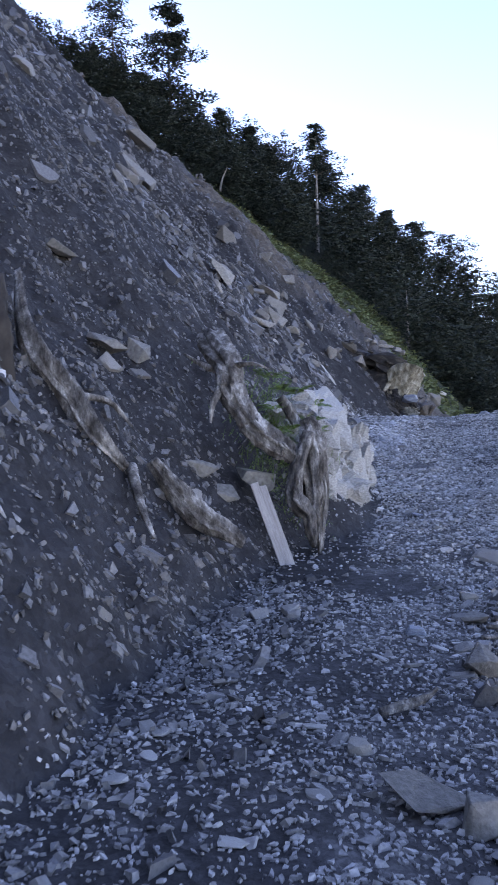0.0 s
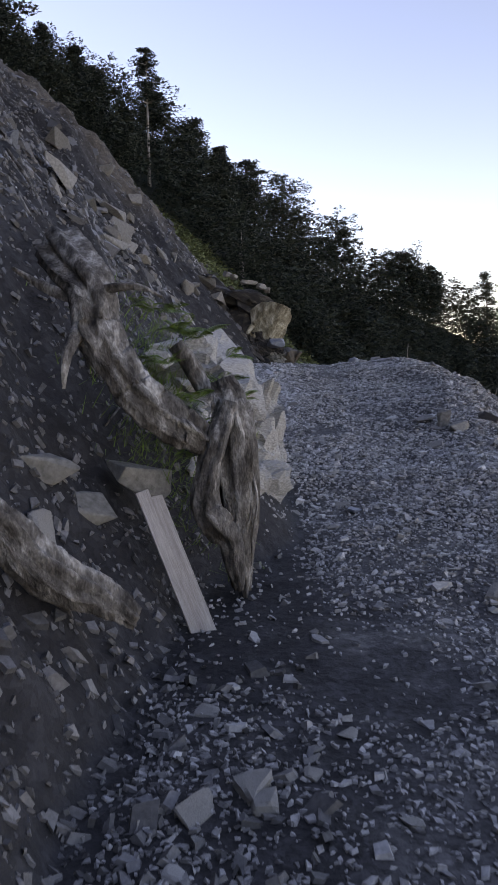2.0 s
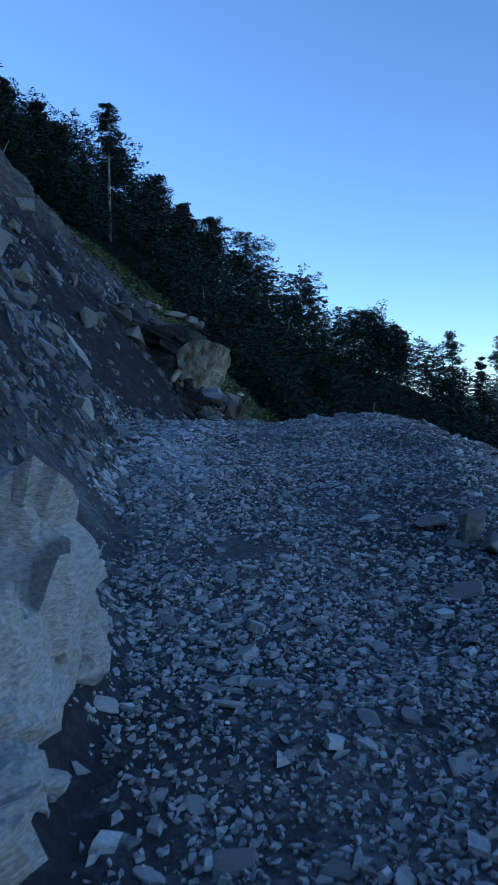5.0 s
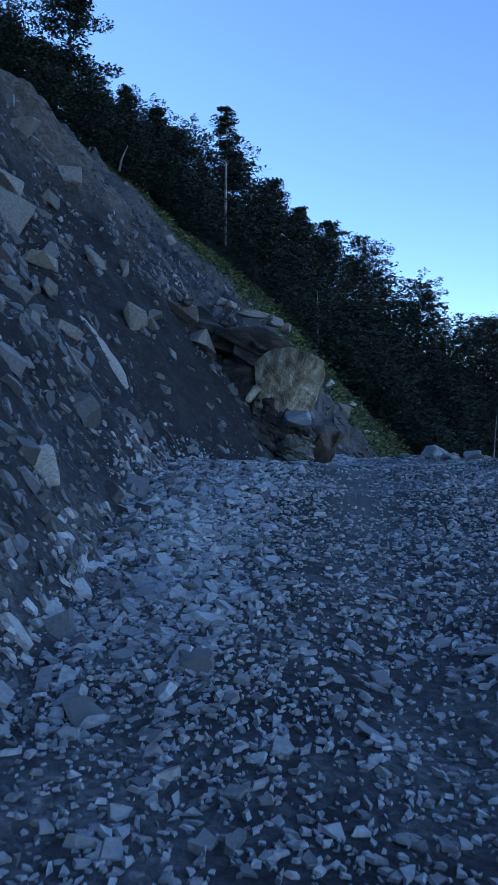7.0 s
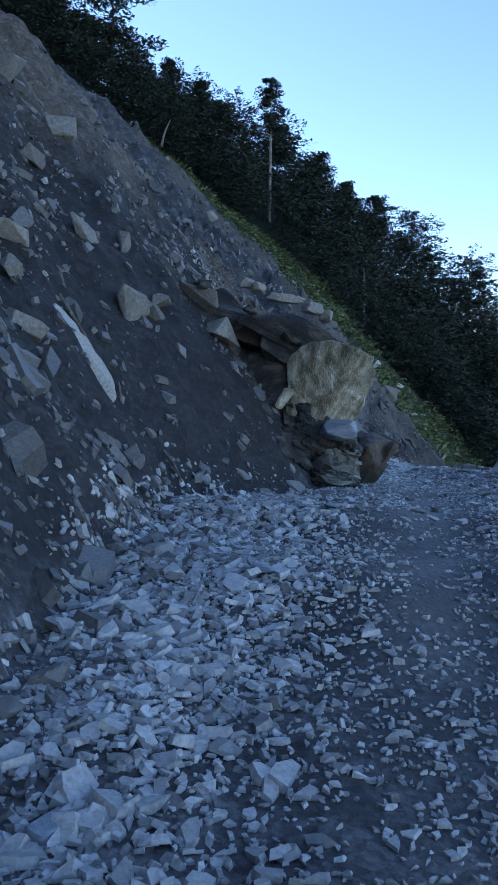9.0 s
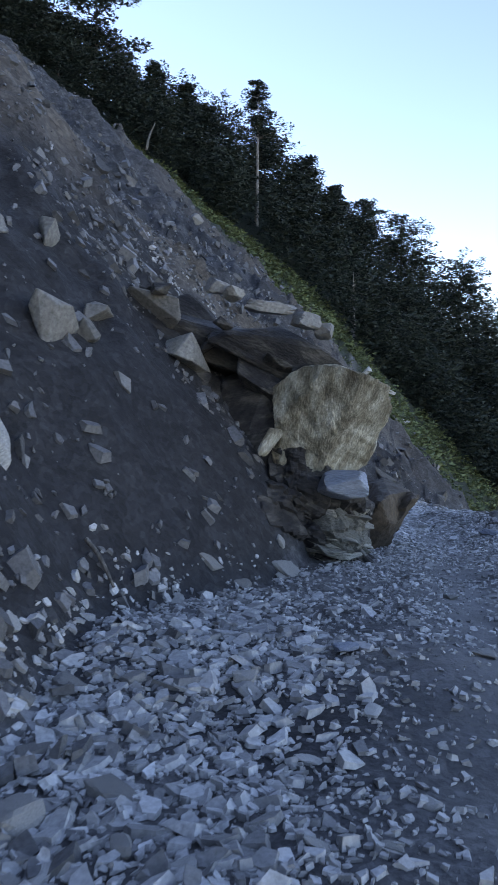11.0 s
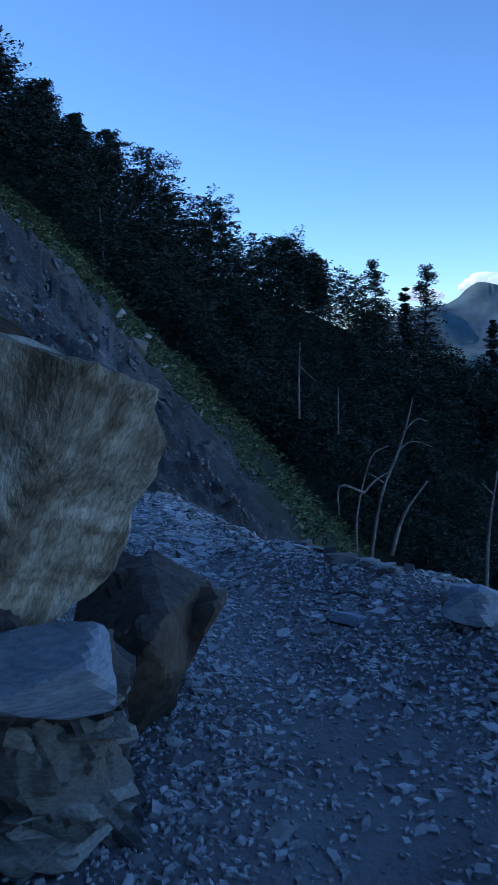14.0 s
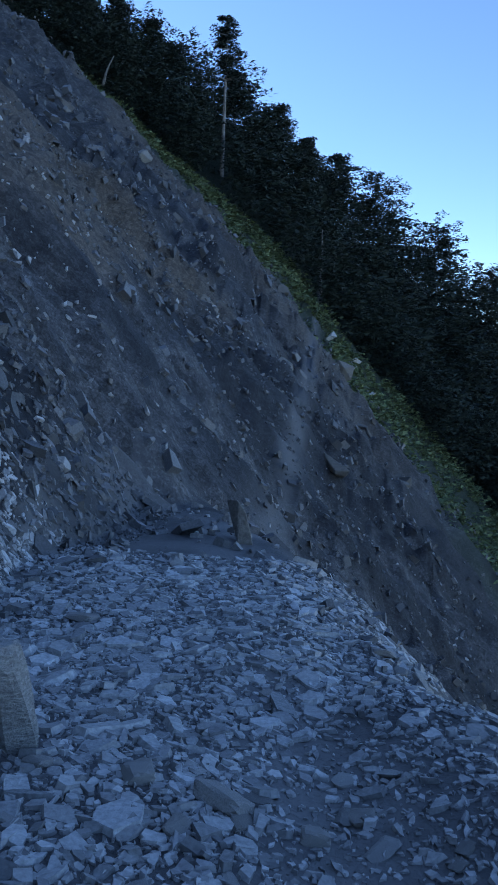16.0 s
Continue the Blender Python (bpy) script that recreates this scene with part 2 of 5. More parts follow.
def bare_earth(x, y, z):
    """Where tan subsoil shows, in the scarp at the top of the near slide."""
    return smooth(3.9, 5.4, z + 0.9 * rough(x, y, 1.5, 71)) * smooth(21.5, 23.5, y + 0.5 * rough(x, y, 1.1, 73)) * (y < 62)


def wheel_track(x, y):
    """The worn line that vehicles have left along the track."""
    mid = np.interp(y, [0, 10, 17, 20, 24, 26.5, 29], [0.0, 0.4, 0.62, 0.8, 1.12, 1.1, 0.2])
    return np.exp(-((x - mid) / 0.34) ** 2)


def foot(y):
    """Where the slope meets the track."""
    return np.interp(y, [0, 4, 7.5, 9, 11, 13, 20.5, 23.5, 26, 30], [-1.4, -1.4, -1.1, -0.75, -0.45, -0.7, -1.1, 0.35, -0.3, -1.5])


def dark_soil(x, y):
    """Fine dark soil that the slide left bare below the crag and on the first bank."""
    slide = smooth(18.6, 20.2, y - 0.8 * x - 1.0) * (1 - smooth(22.6, 23.4, y)) * smooth(-3.0, -2.3, x) + 0.4 * smooth(14.5, 16, y) * (1 - smooth(18, 19, y)) * smooth(-2.4, -1.8, x) * smooth(-0.9, -1.2, x)
    slide = slide + smooth(6.6, 7.2, y) * (1 - smooth(11.2, 12.2, y)) * smooth(-0.1, -0.5, x + 0.2 * (y < 9.0))
    return np.clip(slide + 0.6 * (1 - smooth(7, 8.5, y)) * smooth(-2.6, -2.0, x), 0, 1)


def mesh_object(name, verts, faces, mat, parent=None, smooth_shade=False):
    me = bpy.data.meshes.new(name)
    me.from_pydata(verts, [], faces)
    me.materials.append(mat)
    if smooth_shade:
        me.polygons.foreach_set("use_smooth", np.ones(len(me.polygons), bool))
    me.update()
    ob = new(name, me)
    if parent:
        ob.parent = parent
    return ob


def bulk(name, verts, faces, mat, parent=None, smooth_shade=False):
    """A mesh from arrays; faces: an array of triangles or quads, or a list of such arrays."""
    me = bpy.data.meshes.new(name)
    groups = faces if isinstance(faces, list) else [faces]
    loops = np.concatenate([f.ravel() for f in groups]).astype(np.int32)
    sizes = np.concatenate([np.full(len(f), f.shape[1]) for f in groups])
    me.vertices.add(len(verts))
    me.vertices.foreach_set("co", np.asarray(verts, np.float32).ravel())
    me.loops.add(len(loops))
    me.loops.foreach_set("vertex_index", loops)
    me.polygons.add(len(sizes))
    me.polygons.foreach_set("loop_start", np.r_[0, np.cumsum(sizes)[:-1]].astype(np.int32))
    me.polygons.foreach_set("use_smooth", np.full(len(sizes), smooth_shade))
    me.update(calc_edges=True)
    me.materials.append(mat)
    ob = new(name, me)
    if parent:
        ob.parent = parent
    return ob


# ---- ground ----
def lines(stops):
    out = [stops[0][0]]
    for (a, _), (b, step) in zip(stops, stops[1:]):
        n = max(1, int(round((b - a) / step)))
        out += list(a + (b - a) * np.arange(1, n + 1) / n)
    return np.array(out)


gx = lines([(-2500, 0), (-400, 300), (-120, 20), (-40, 3), (-14, 0.6), (-5, 0.14), (3.2, 0.06), (6, 0.15), (30, 0.8), (120, 4), (400, 20), (3000, 300)])
gy = lines([(-600, 0), (-60, 60), (-8, 4), (1, 0.3), (29, 0.085), (36, 0.16), (60, 0.6), (180, 1.5), (400, 15), (4000, 300)])
GX, GY = np.meshgrid(gx, gy)
GZ = ground(GX, GY)
nx, ny = len(gx), len(gy)
cell = (np.arange(ny - 1)[:, None] * nx + np.arange(nx - 1)[None]).ravel()

DIRT = material("dirt", [(0.05, 0.05, 0.055), (0.1, 0.099, 0.104), (0.18, 0.176, 0.176)], 1.3, 0.8, 0.9, 26, mottled=0.5)
n, l = DIRT.node_tree.nodes, DIRT.node_tree.links
zone = n.new("ShaderNodeAttribute")
zone.attribute_name = "zone"
split = n.new("ShaderNodeSeparateColor")
l.new(zone.outputs["Color"], split.inputs[0])
under = n["Principled BSDF"].inputs["Base Color"].links[0].from_socket
for channel, color in (("Red", (0.175, 0.148, 0.122)), ("Green", (0.055, 0.07, 0.042)), ("Blue", (0.02, 0.03, 0.015))):
    mix = n.new("ShaderNodeMix")
    mix.data_type = "RGBA"
    l.new(split.outputs[channel], mix.inputs["Factor"])
    l.new(under, mix.inputs["A"])
    mix.inputs["B"].default_value = (*color, 1)
    under = mix.outputs["Result"]
# mixes towards a darker colour where the soil mask is high
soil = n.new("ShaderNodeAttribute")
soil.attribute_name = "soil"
dark_mix = n.new("ShaderNodeMix")
dark_mix.data_type = "RGBA"
l.new(soil.outputs["Fac"], dark_mix.inputs["Factor"])
l.new(under, dark_mix.inputs["A"])
dark_mix.inputs["B"].default_value = (0.030, 0.0305, 0.035, 1)
under = dark_mix.outputs["Result"]
# small broken plates: each cell has its own brightness and height
spot = n.new("ShaderNodeTexCoord")
warp = n.new("ShaderNodeTexNoise")
warp.inputs["Scale"].default_value = 9
l.new(spot.outputs["Object"], warp.inputs["Vector"])
bend_it = n.new("ShaderNodeVectorMath")
bend_it.operation = "MULTIPLY_ADD"
l.new(warp.outputs["Color"], bend_it.inputs[0])
bend_it.inputs[1].default_value = (0.09, 0.09, 0.09)
l.new(spot.outputs["Object"], bend_it.inputs[2])
for size in (9.0, 26.0):
    cells = n.new("ShaderNodeTexVoronoi")
    cells.inputs["Scale"].default_value = size
    l.new(bend_it.outputs["Vector"], cells.inputs["Vector"])
    cut = n.new("ShaderNodeSeparateColor")
    l.new(cells.outputs["Color"], cut.inputs[0])
    curve = n.new("ShaderNodeValToRGB")
    for e, (at, v) in zip(list(curve.color_ramp.elements) + [curve.color_ramp.elements.new(0.6), curve.color_ramp.elements.new(0.85)], ((0.0, 0.45), (1.0, 2.3), (0.6, 0.8), (0.85, 1.15))):
        e.position, e.color = at, (v, v, v, 1)
    l.new(cut.outputs["Red"], curve.inputs["Fac"])
    scaled = n.new("ShaderNodeMix")
    scaled.data_type, scaled.blend_type = "RGBA", "MULTIPLY"
    scaled.inputs["Factor"].default_value = 0.75
    l.new(under, scaled.inputs["A"])
    l.new(curve.outputs["Color"], scaled.inputs["B"])
    under = scaled.outputs["Result"]
    step = n.new("ShaderNodeMath")
    step.operation = "MULTIPLY_ADD"
    l.new(cut.outputs["Green"], step.inputs[0])
    step.inputs[1].default_value = 1.2
    old_height = n["Bump"].inputs["Height"].links[0].from_socket
    l.new(old_height, step.inputs[2])
    l.new(step.outputs[0], n["Bump"].inputs["Height"])
# paler later track: dust, plus sky brightness on flat slate put into colour
dust_sheen = n.new("ShaderNodeMix")
dust_sheen.data_type = "RGBA"
l.new(zone.outputs["Alpha"], dust_sheen.inputs["Factor"])
l.new(under, dust_sheen.inputs["A"])
dust_sheen.inputs["B"].default_value = (0.2, 0.197, 0.197, 1)
l.new(dust_sheen.outputs["Result"], n["Principled BSDF"].inputs["Base Color"])

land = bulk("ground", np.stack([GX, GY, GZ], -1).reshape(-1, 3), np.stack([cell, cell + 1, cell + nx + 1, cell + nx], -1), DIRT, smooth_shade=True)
tagged(land, "dark grey slate gravel track cut into a landslide slope", "ground", kind="structure")
past = GY - wood_line(GX)
reach = green_depth(GX)
wood_zone = smooth(0, 3, past + 1.5 * rough(GX, GY, 8, 61))
grass_zone = smooth(-1.0, -0.6, past / reach + 0.3 * rough(GX, GY, 6, 63)) * smooth(48, 56, GY)
earth = np.clip(bare_earth(GX, GY, GZ) + 0.7 * smooth(-2.1, -1.5, past / reach + 0.5 * rough(GX, GY, 6, 67)) * (1 - grass_zone) * smooth(62, 72, GY) * (1 - smooth(2, 10, GX)), 0, 1)
# alpha holds the dust and painted sky sheen of the later track
col = np.stack([earth, grass_zone, wood_zone, np.clip(wheel_track(GX, GY) * smooth(15, 19, GY) * (0.6 + 0.3 * rough(GX, GY, 0.7, 77)) + (0.45 + 0.3 * rough(GX, GY, 0.5, 79)) * smooth(19, 22.5, GY) * (1 - smooth(32, 36, GY)) * (GX > foot(GY)), 0, 1)], -1).reshape(-1, 4)
attr = land.data.color_attributes.new("zone", "FLOAT_COLOR", "POINT")
attr.data.foreach_set("color", col.astype(np.float32).ravel())
# darker on bare soil, over the near slope and in streaks beyond
dark_streaks = smooth(-0.25, 0.25, rough(0.18 * GX, GY - 0.25 * GX, 1.3, 211, 4)) * smooth(27, 31, GY) * (1 - smooth(90, 105, GY))
dark_ground = (np.clip(dark_soil(GX, GY) + 0.8 * dark_streaks + 0.9 * smooth(-1.0, -1.6, GX) * (1 - smooth(26, 34, GY)), 0, 0.9) * (1 - 0.8 * earth) * np.maximum(smooth(-0.2, -0.5, GX), smooth(28.6, 29.6, GY))).astype(np.float32).ravel()
land.data.attributes.new("soil", "FLOAT", "POINT").data.foreach_set("value", dark_ground)


# ---- loose slate ----
def flakes(count, xs, ys, sizes, weight=None, lift=0.2, upright=0.35, flat=0.3, k=5, fall=0.0):
    """Vertices and faces of many broken slate pieces lying on the ground."""
    y = rng.uniform(*ys, count)
    x = rng.uniform(*xs, count) if xs else rng.uniform(foot(y) - 0.5, road_edge(y) + 0.35)
    if weight is not None:
        keep = rng.uniform(0, 1, count) < weight(x, y)
        x, y = x[keep], y[keep]
    count = len(x)
    s = np.clip(sizes[0] * np.exp(rng.normal(0, sizes[1], count)), sizes[2], sizes[3])
    z = ground(x, y)
    d = 0.05 + 0.3 * s
    nrm = np.stack([-(ground(x + d, y) - ground(x - d, y)) / (2 * d), -(ground(x, y + d) - ground(x, y - d)) / (2 * d), np.ones(count)], -1)
    nrm += rng.normal(0, upright, (count, 3))
    nrm /= np.linalg.norm(nrm, axis=1)[:, None]
    turn = rng.normal(0, 1, (count, 3))
    u = np.cross(nrm, turn)
    u /= np.linalg.norm(u, axis=1)[:, None] + 1e-9
    if fall:
        down = np.cross(np.cross(nrm, [0, 0, 1.0]), nrm)
        u = u - fall * down / (np.linalg.norm(down, axis=1)[:, None] + 1e-9)
        u /= np.linalg.norm(u, axis=1)[:, None] + 1e-9
    v = np.cross(nrm, u)
    ang = (np.arange(k) + rng.uniform(-0.35, 0.35, (count, k))) * 2 * np.pi / k
    rad = rng.uniform(0.5, 1.2, (count, k)) * s[:, None] * 0.5
    long = rng.uniform(0.32, 0.9, (count, 1))
    px, py = np.cos(ang) * rad, np.sin(ang) * rad * long
    thick = s * rng.uniform(0.08, flat, count) + 0.002
    centre = np.stack([x, y, z + lift * thick], -1)
    ring = centre[:, None] + px[..., None] * u[:, None] + py[..., None] * v[:, None]
    shrink = rng.uniform(0.72, 0.97, (count, 1, 1))
    slant = (rng.normal(0, 0.25, (count, 2)))
    lift_top = thick[:, None] * (1 + slant[:, :1] * np.cos(ang) + slant[:, 1:] * np.sin(ang))
    top = centre[:, None] + (px[..., None] * u[:, None] + py[..., None] * v[:, None]) * shrink + lift_top[..., None] * nrm[:, None]
    low = ring - 0.6 * thick[:, None, None] * nrm[:, None]
    verts = np.concatenate([low, top], 1).reshape(-1, 3)
    base = np.arange(count)[:, None] * 2 * k
    caps = base + k + np.arange(k)[None]
    i = np.arange(k)
    side = np.stack([i, (i + 1) % k, k + (i + 1) % k, k + i], -1)
    sides = (base[:, :, None] + side[None]).reshape(-1, 4)
    return verts, [caps, sides]


def joined(batches):
    verts, groups, at = [], {}, 0
    for v, fs in batches:
        verts.append(v)
        for f in fs:
            groups.setdefault(f.shape[1], []).append(f + at)
        at += len(v)
    return np.concatenate(verts), [np.concatenate(g) for g in groups.values()]


def strewn(x, y):
    """How thickly the slate lies: little on the wheel tracks and fine earth."""
    m = smooth(-0.5, 0.25, rough(x, y, 1.3, 81, 3))
    track = wheel_track(x, y) * smooth(12, 17, y)
    start = 0.35 * (1 - smooth(6.5, 9, y)) + 0.3 * np.exp(-((x + 0.75) / 0.4) ** 2) * (1 - smooth(5, 8, y))
    bare = np.exp(-((x + 0.2) / 0.42) ** 2 - ((y - 6.85) / 0.6) ** 2) + np.exp(-((x + 0.75) / 0.4) ** 2 - ((y - 13.3) / 0.7) ** 2) + np.exp(-((x - 0.15) / 0.3) ** 2 - ((y - 13.0) / 0.5) ** 2)
    return np.clip(0.5 + 0.5 * m - (0.36 - 0.06 * smooth(20, 23, y)) * track - start - bare - 0.7 * dark_soil(x, y) * smooth(-0.15, -0.6, x) * (y > 6.6) * (y < 12.5), 0.06, 1) * (x < road_edge(y) + 1.5) * smooth(foot(y) - 0.25, foot(y) + 0.1, x)


first = joined([
    flakes(52000, None, (1.4, 14), (0.027, 0.42, 0.01, 0.06), lambda x, y: strewn(x, y) * (1 - smooth(8.5, 14, y)), upright=0.2, flat=0.18, k=4),
    flakes(14000, None, (1.4, 14), (0.042, 0.4, 0.025, 0.1), lambda x, y: strewn(x, y) * (1 - smooth(8.5, 14, y)), upright=0.2, flat=0.18, k=4),
])
gravel = joined([
    flakes(68000, None, (7.5, 29.5), (0.029, 0.42, 0.01, 0.07), lambda x, y: strewn(x, y) * smooth(8, 13, y), upright=0.2, flat=0.18, k=4),
    flakes(30000, None, (7.5, 29.5), (0.046, 0.4, 0.025, 0.12), lambda x, y: strewn(x, y) * smooth(8, 13, y), upright=0.2, flat=0.18, k=4),
    flakes(12000, (-1.7, 0.3), (14, 22.4), (0.055, 0.5, 0.02, 0.18), lambda x, y: smooth(0.3, -0.4, x) * smooth(-1.6, -0.9, x - 0.5 * (1 - smooth(16.5, 18.5, y))) * smooth(14, 15.8, y) * (1 - smooth(19.8, 22.2, y - 0.5 * x + 0.7 * rough(x, y, 0.8, 181))), upright=0.28, flat=0.15, k=6),
    flakes(15000, (-2.0, 1.9), (24.4, 30), (0.05, 0.5, 0.02, 0.16), lambda x, y: np.maximum(smooth(0.95, 0.6, x), smooth(26.2, 27.2, y)), upright=0.16, flat=0.14),
    flakes(900, None, (6, 28), (0.085, 0.3, 0.06, 0.16), strewn, upright=0.2, flat=0.2),
])
plates = joined([
    flakes(1300, (-1.4, 1.1), (25.0, 29.5), (0.095, 0.4, 0.05, 0.26), lambda x, y: np.maximum(smooth(0.95, 0.6, x), smooth(26.2, 27.2, y)), upright=0.14, flat=0.11, k=6),
    flakes(700, (-1.7, 0.2), (14.2, 22), (0.10, 0.4, 0.05, 0.24), lambda x, y: smooth(0.2, -0.4, x) * smooth(-1.2, -0.9, x) * (1 - smooth(19.6, 21.6, y - 0.5 * x)), upright=0.25, flat=0.12, k=6),
])
tagged(bulk("slate_rubble", *plates, PALE_SLATE), "larger bluish slate plates lying in heaps", "slate", kind="stuff")
tagged(bulk("gravel", *first, GRIT), "dark fine slate gravel on the first stretch", "gravel", kind="stuff")
tagged(bulk("gravel", *gravel, SLATE), "loose broken grey slate flakes strewn over the track", "gravel", kind="stuff")


def littered(x, y):
    return (smooth(-0.6, 0.2, rough(x, y, 1.5, 91)) * 0.75 + 0.25) * (1 - 0.85 * bare_earth(x, y, hillside(x, y))) * (1 - 0.8 * dark_soil(x, y)) * (1 - np.exp(-((x + 0.85) / 0.5) ** 2 - ((y - 13.3) / 0.9) ** 2))


talus = joined([
    flakes(64000, (-7, -0.6), (2, 33), (0.05, 0.6, 0.014, 0.3), littered, upright=0.45, flat=0.2, k=4, fall=1.6),
    flakes(26000, (-5.5, -1.1), (2, 12.5), (0.042, 0.5, 0.015, 0.13), lambda x, y: 0.45 + 0.5 * smooth(-0.3, 0.3, rough(x, y, 0.7, 201)), upright=0.55, flat=0.16, k=4, fall=1.6),
    flakes(12000, (-16, -6), (4, 40), (0.095, 0.5, 0.03, 0.4), littered, upright=0.4, k=4, fall=1.8),
    flakes(9000, (-9, -1.0), (2, 33), (0.13, 0.45, 0.07, 0.4), lambda x, y: littered(x, y) * smooth(8.6, 9.4, y - 2.4 * (x + 3.2)), upright=0.45, flat=0.18, k=6, fall=1.8),
    flakes(2600, (-10, -1.4), (2, 34), (0.22, 0.4, 0.1, 0.5), lambda x, y: littered(x, y) * smooth(-0.4, 0.3, rough(x, y, 2.0, 191)) * smooth(8.6, 9.4, y - 2.4 * (x + 3.2)), lift=-0.3, upright=0.5, flat=0.35, k=6, fall=1.8),
    flakes(5000, (0.6, 6), (2, 30), (0.06, 0.6, 0.025, 0.3), lambda x, y: x > road_edge(y) - 0.2, upright=0.5, k=4),
    flakes(7000, (0.3, 2.4), (2, 12.5), (0.055, 0.55, 0.02, 0.22), lambda x, y: (x > road_edge(y) - 0.15) * (0.4 + 0.6 * smooth(-0.3, 0.3, rough(x, y, 0.7, 241))), upright=0.5, k=4),
])
tagged(bulk("talus", *talus, DARK_SLATE), "dark slate rubble covering the landslide slope", "rubble", kind="stuff")
far_scree = joined([
    flakes(22000, (-18, 12), (31, 62), (0.11, 0.6, 0.04, 0.45), lambda x, y: smooth(-0.5, 0.3, rough(x + 0.5 * y, y, 4, 95)) * 0.8 + 0.2, upright=0.45, k=4, fall=1.5),
    flakes(17000, (-40, 40), (55, 132), (0.27, 0.6, 0.12, 1.6), lambda x, y: (y < wood_line(x) - 0.5 * green_depth(x)) * (smooth(-0.6, 0.4, rough(x, y, 9, 97)) * 0.8 + 0.2), upright=0.45, k=4, fall=1.5),
])
specks = joined([
    flakes(7000, (-12, 7), (29.5, 66), (0.085, 0.5, 0.035, 0.26), lambda x, y: smooth(-0.2, 0.4, rough(x + 0.5 * y, y, 2.5, 231)) * 0.9 + 0.1, upright=0.4, k=4, fall=1.2),
    flakes(5000, (-8, -1.6), (4, 24), (0.05, 0.5, 0.02, 0.16), lambda x, y: littered(x, y) * smooth(-0.1, 0.4, rough(x + 0.5 * y, y, 1.4, 233)), upright=0.4, k=4, fall=1.5),
])
tagged(bulk("slate_chips", *specks, SLATE), "pale slate chips strewn over the landslide", "slate", kind="stuff")
tagged(bulk("scree", *far_scree, DARK_SLATE), "far grey scree of slate blocks on the landslide", "scree", kind="stuff")

# ---- rocks ----
ICO = {}


def sphere_points(level):
    if level not in ICO:
        b = bmesh.new()
        bmesh.ops.create_icosphere(b, subdivisions=level, radius=1)
        b.verts.ensure_lookup_table()
        ICO[level] = (np.array([v.co[:] for v in b.verts]), [[v.index for v in f.verts] for f in b.faces])
        b.free()
    return ICO[level]


def grain3(p, size, seed):
    return rough(p[:, 0] + 0.7 * p[:, 2], p[:, 1] - 0.6 * p[:, 2], size, seed, 4) * 0.5 + rough(p[:, 0] - p[:, 1], p[:, 2] + 0.3 * p[:, 1], size, seed + 9, 4) * 0.5


def rock_mesh(name, size, seed, mat, level=4, cuts=14, chips=0.05, steps=0.0, layers=0.0, dip=0.0, facets=0, taper=0.0):
    """A broken rock: a ball cut by planes, stepped where pieces broke off, then chipped; layers grooves its sides along tilted bedding."""
    r = np.random.default_rng(seed)
    p, faces = sphere_points(level)
    box = np.vstack([np.eye(3), -np.eye(3)]) + r.normal(0, 0.2, (6, 3))
    normals = np.vstack([box, r.normal(0, 1, (cuts, 3))])
    normals /= np.linalg.norm(normals, axis=1)[:, None]
    reach = np.r_[r.uniform(0.62, 0.82, 6), r.uniform(0.72, 1.0, cuts)]
    dots = p @ normals.T
    away = np.min(np.where(dots > 0.05, reach / np.maximum(dots, 0.05), 9), axis=1)
    away = np.minimum(away, 1.45)
    if facets:
        ways = r.normal(0, 1, (facets, 3))
        ways /= np.linalg.norm(ways, axis=1)[:, None]
        bent = p + 0.16 * np.stack([grain3(p, 0.5, 71), grain3(p, 0.5, 74), grain3(p, 0.5, 77)], -1)
        mine = np.argmax(bent @ ways.T, 1)
        tilt = ways + r.normal(0, 0.3, (facets, 3))
        tilt /= np.linalg.norm(tilt, axis=1)[:, None]
        reach_of = np.array([away[np.argmax(p @ w)] for w in ways]) * (1 + r.uniform(-0.07, 0.05, facets)) * (ways * tilt).sum(1)
        flat_at = reach_of[mine] / np.maximum((p * tilt[mine]).sum(1), 0.3)
        away = np.clip(flat_at, away * 0.82, away * 1.1)
    q = p * away[:, None] * np.array(size) * 0.62
    q[:, :2] *= 1 + taper * q[:, 2:] / size[2]
    s = max(size)
    if steps:
        seeds = r.uniform(-0.6, 0.6, (130, 3)) * np.array(size)
        near = np.argmin(((q[:, None] - seeds[None]) ** 2).sum(-1), 1)
        q = q + p * (r.uniform(-1, 1, 130)[near] * steps * s)[:, None]
    if layers:
        bed = q[:, 2] + dip * q[:, 0] + 0.25 * layers * rough(q[:, 0], q[:, 1], 0.4, seed % 50)
        shelf = np.random.default_rng(seed + 1).uniform(-1, 1, 64)[np.floor(bed / layers).astype(int) % 64]
        q[:, :2] *= 1 + 0.10 * shelf[:, None]
    q = q + p * (chips * s * grain3(q, 0.35 * s, seed % 60) + 0.45 * chips * s * grain3(q, 0.09 * s, seed % 50 + 3))[:, None]
    me = bpy.data.meshes.new(name)
    me.from_pydata(q.tolist(), [], faces)
    me.materials.append(mat)
    me.update()
    return me


def rock(name, centre, size, seed, mat, parent=None, turn=(0, 0, 0), **shape):
    ob = new(name, rock_mesh(name, size, seed, mat, **shape))
    ob.parent = parent
    ob.matrix_world = pose(*centre, *turn)
    return ob


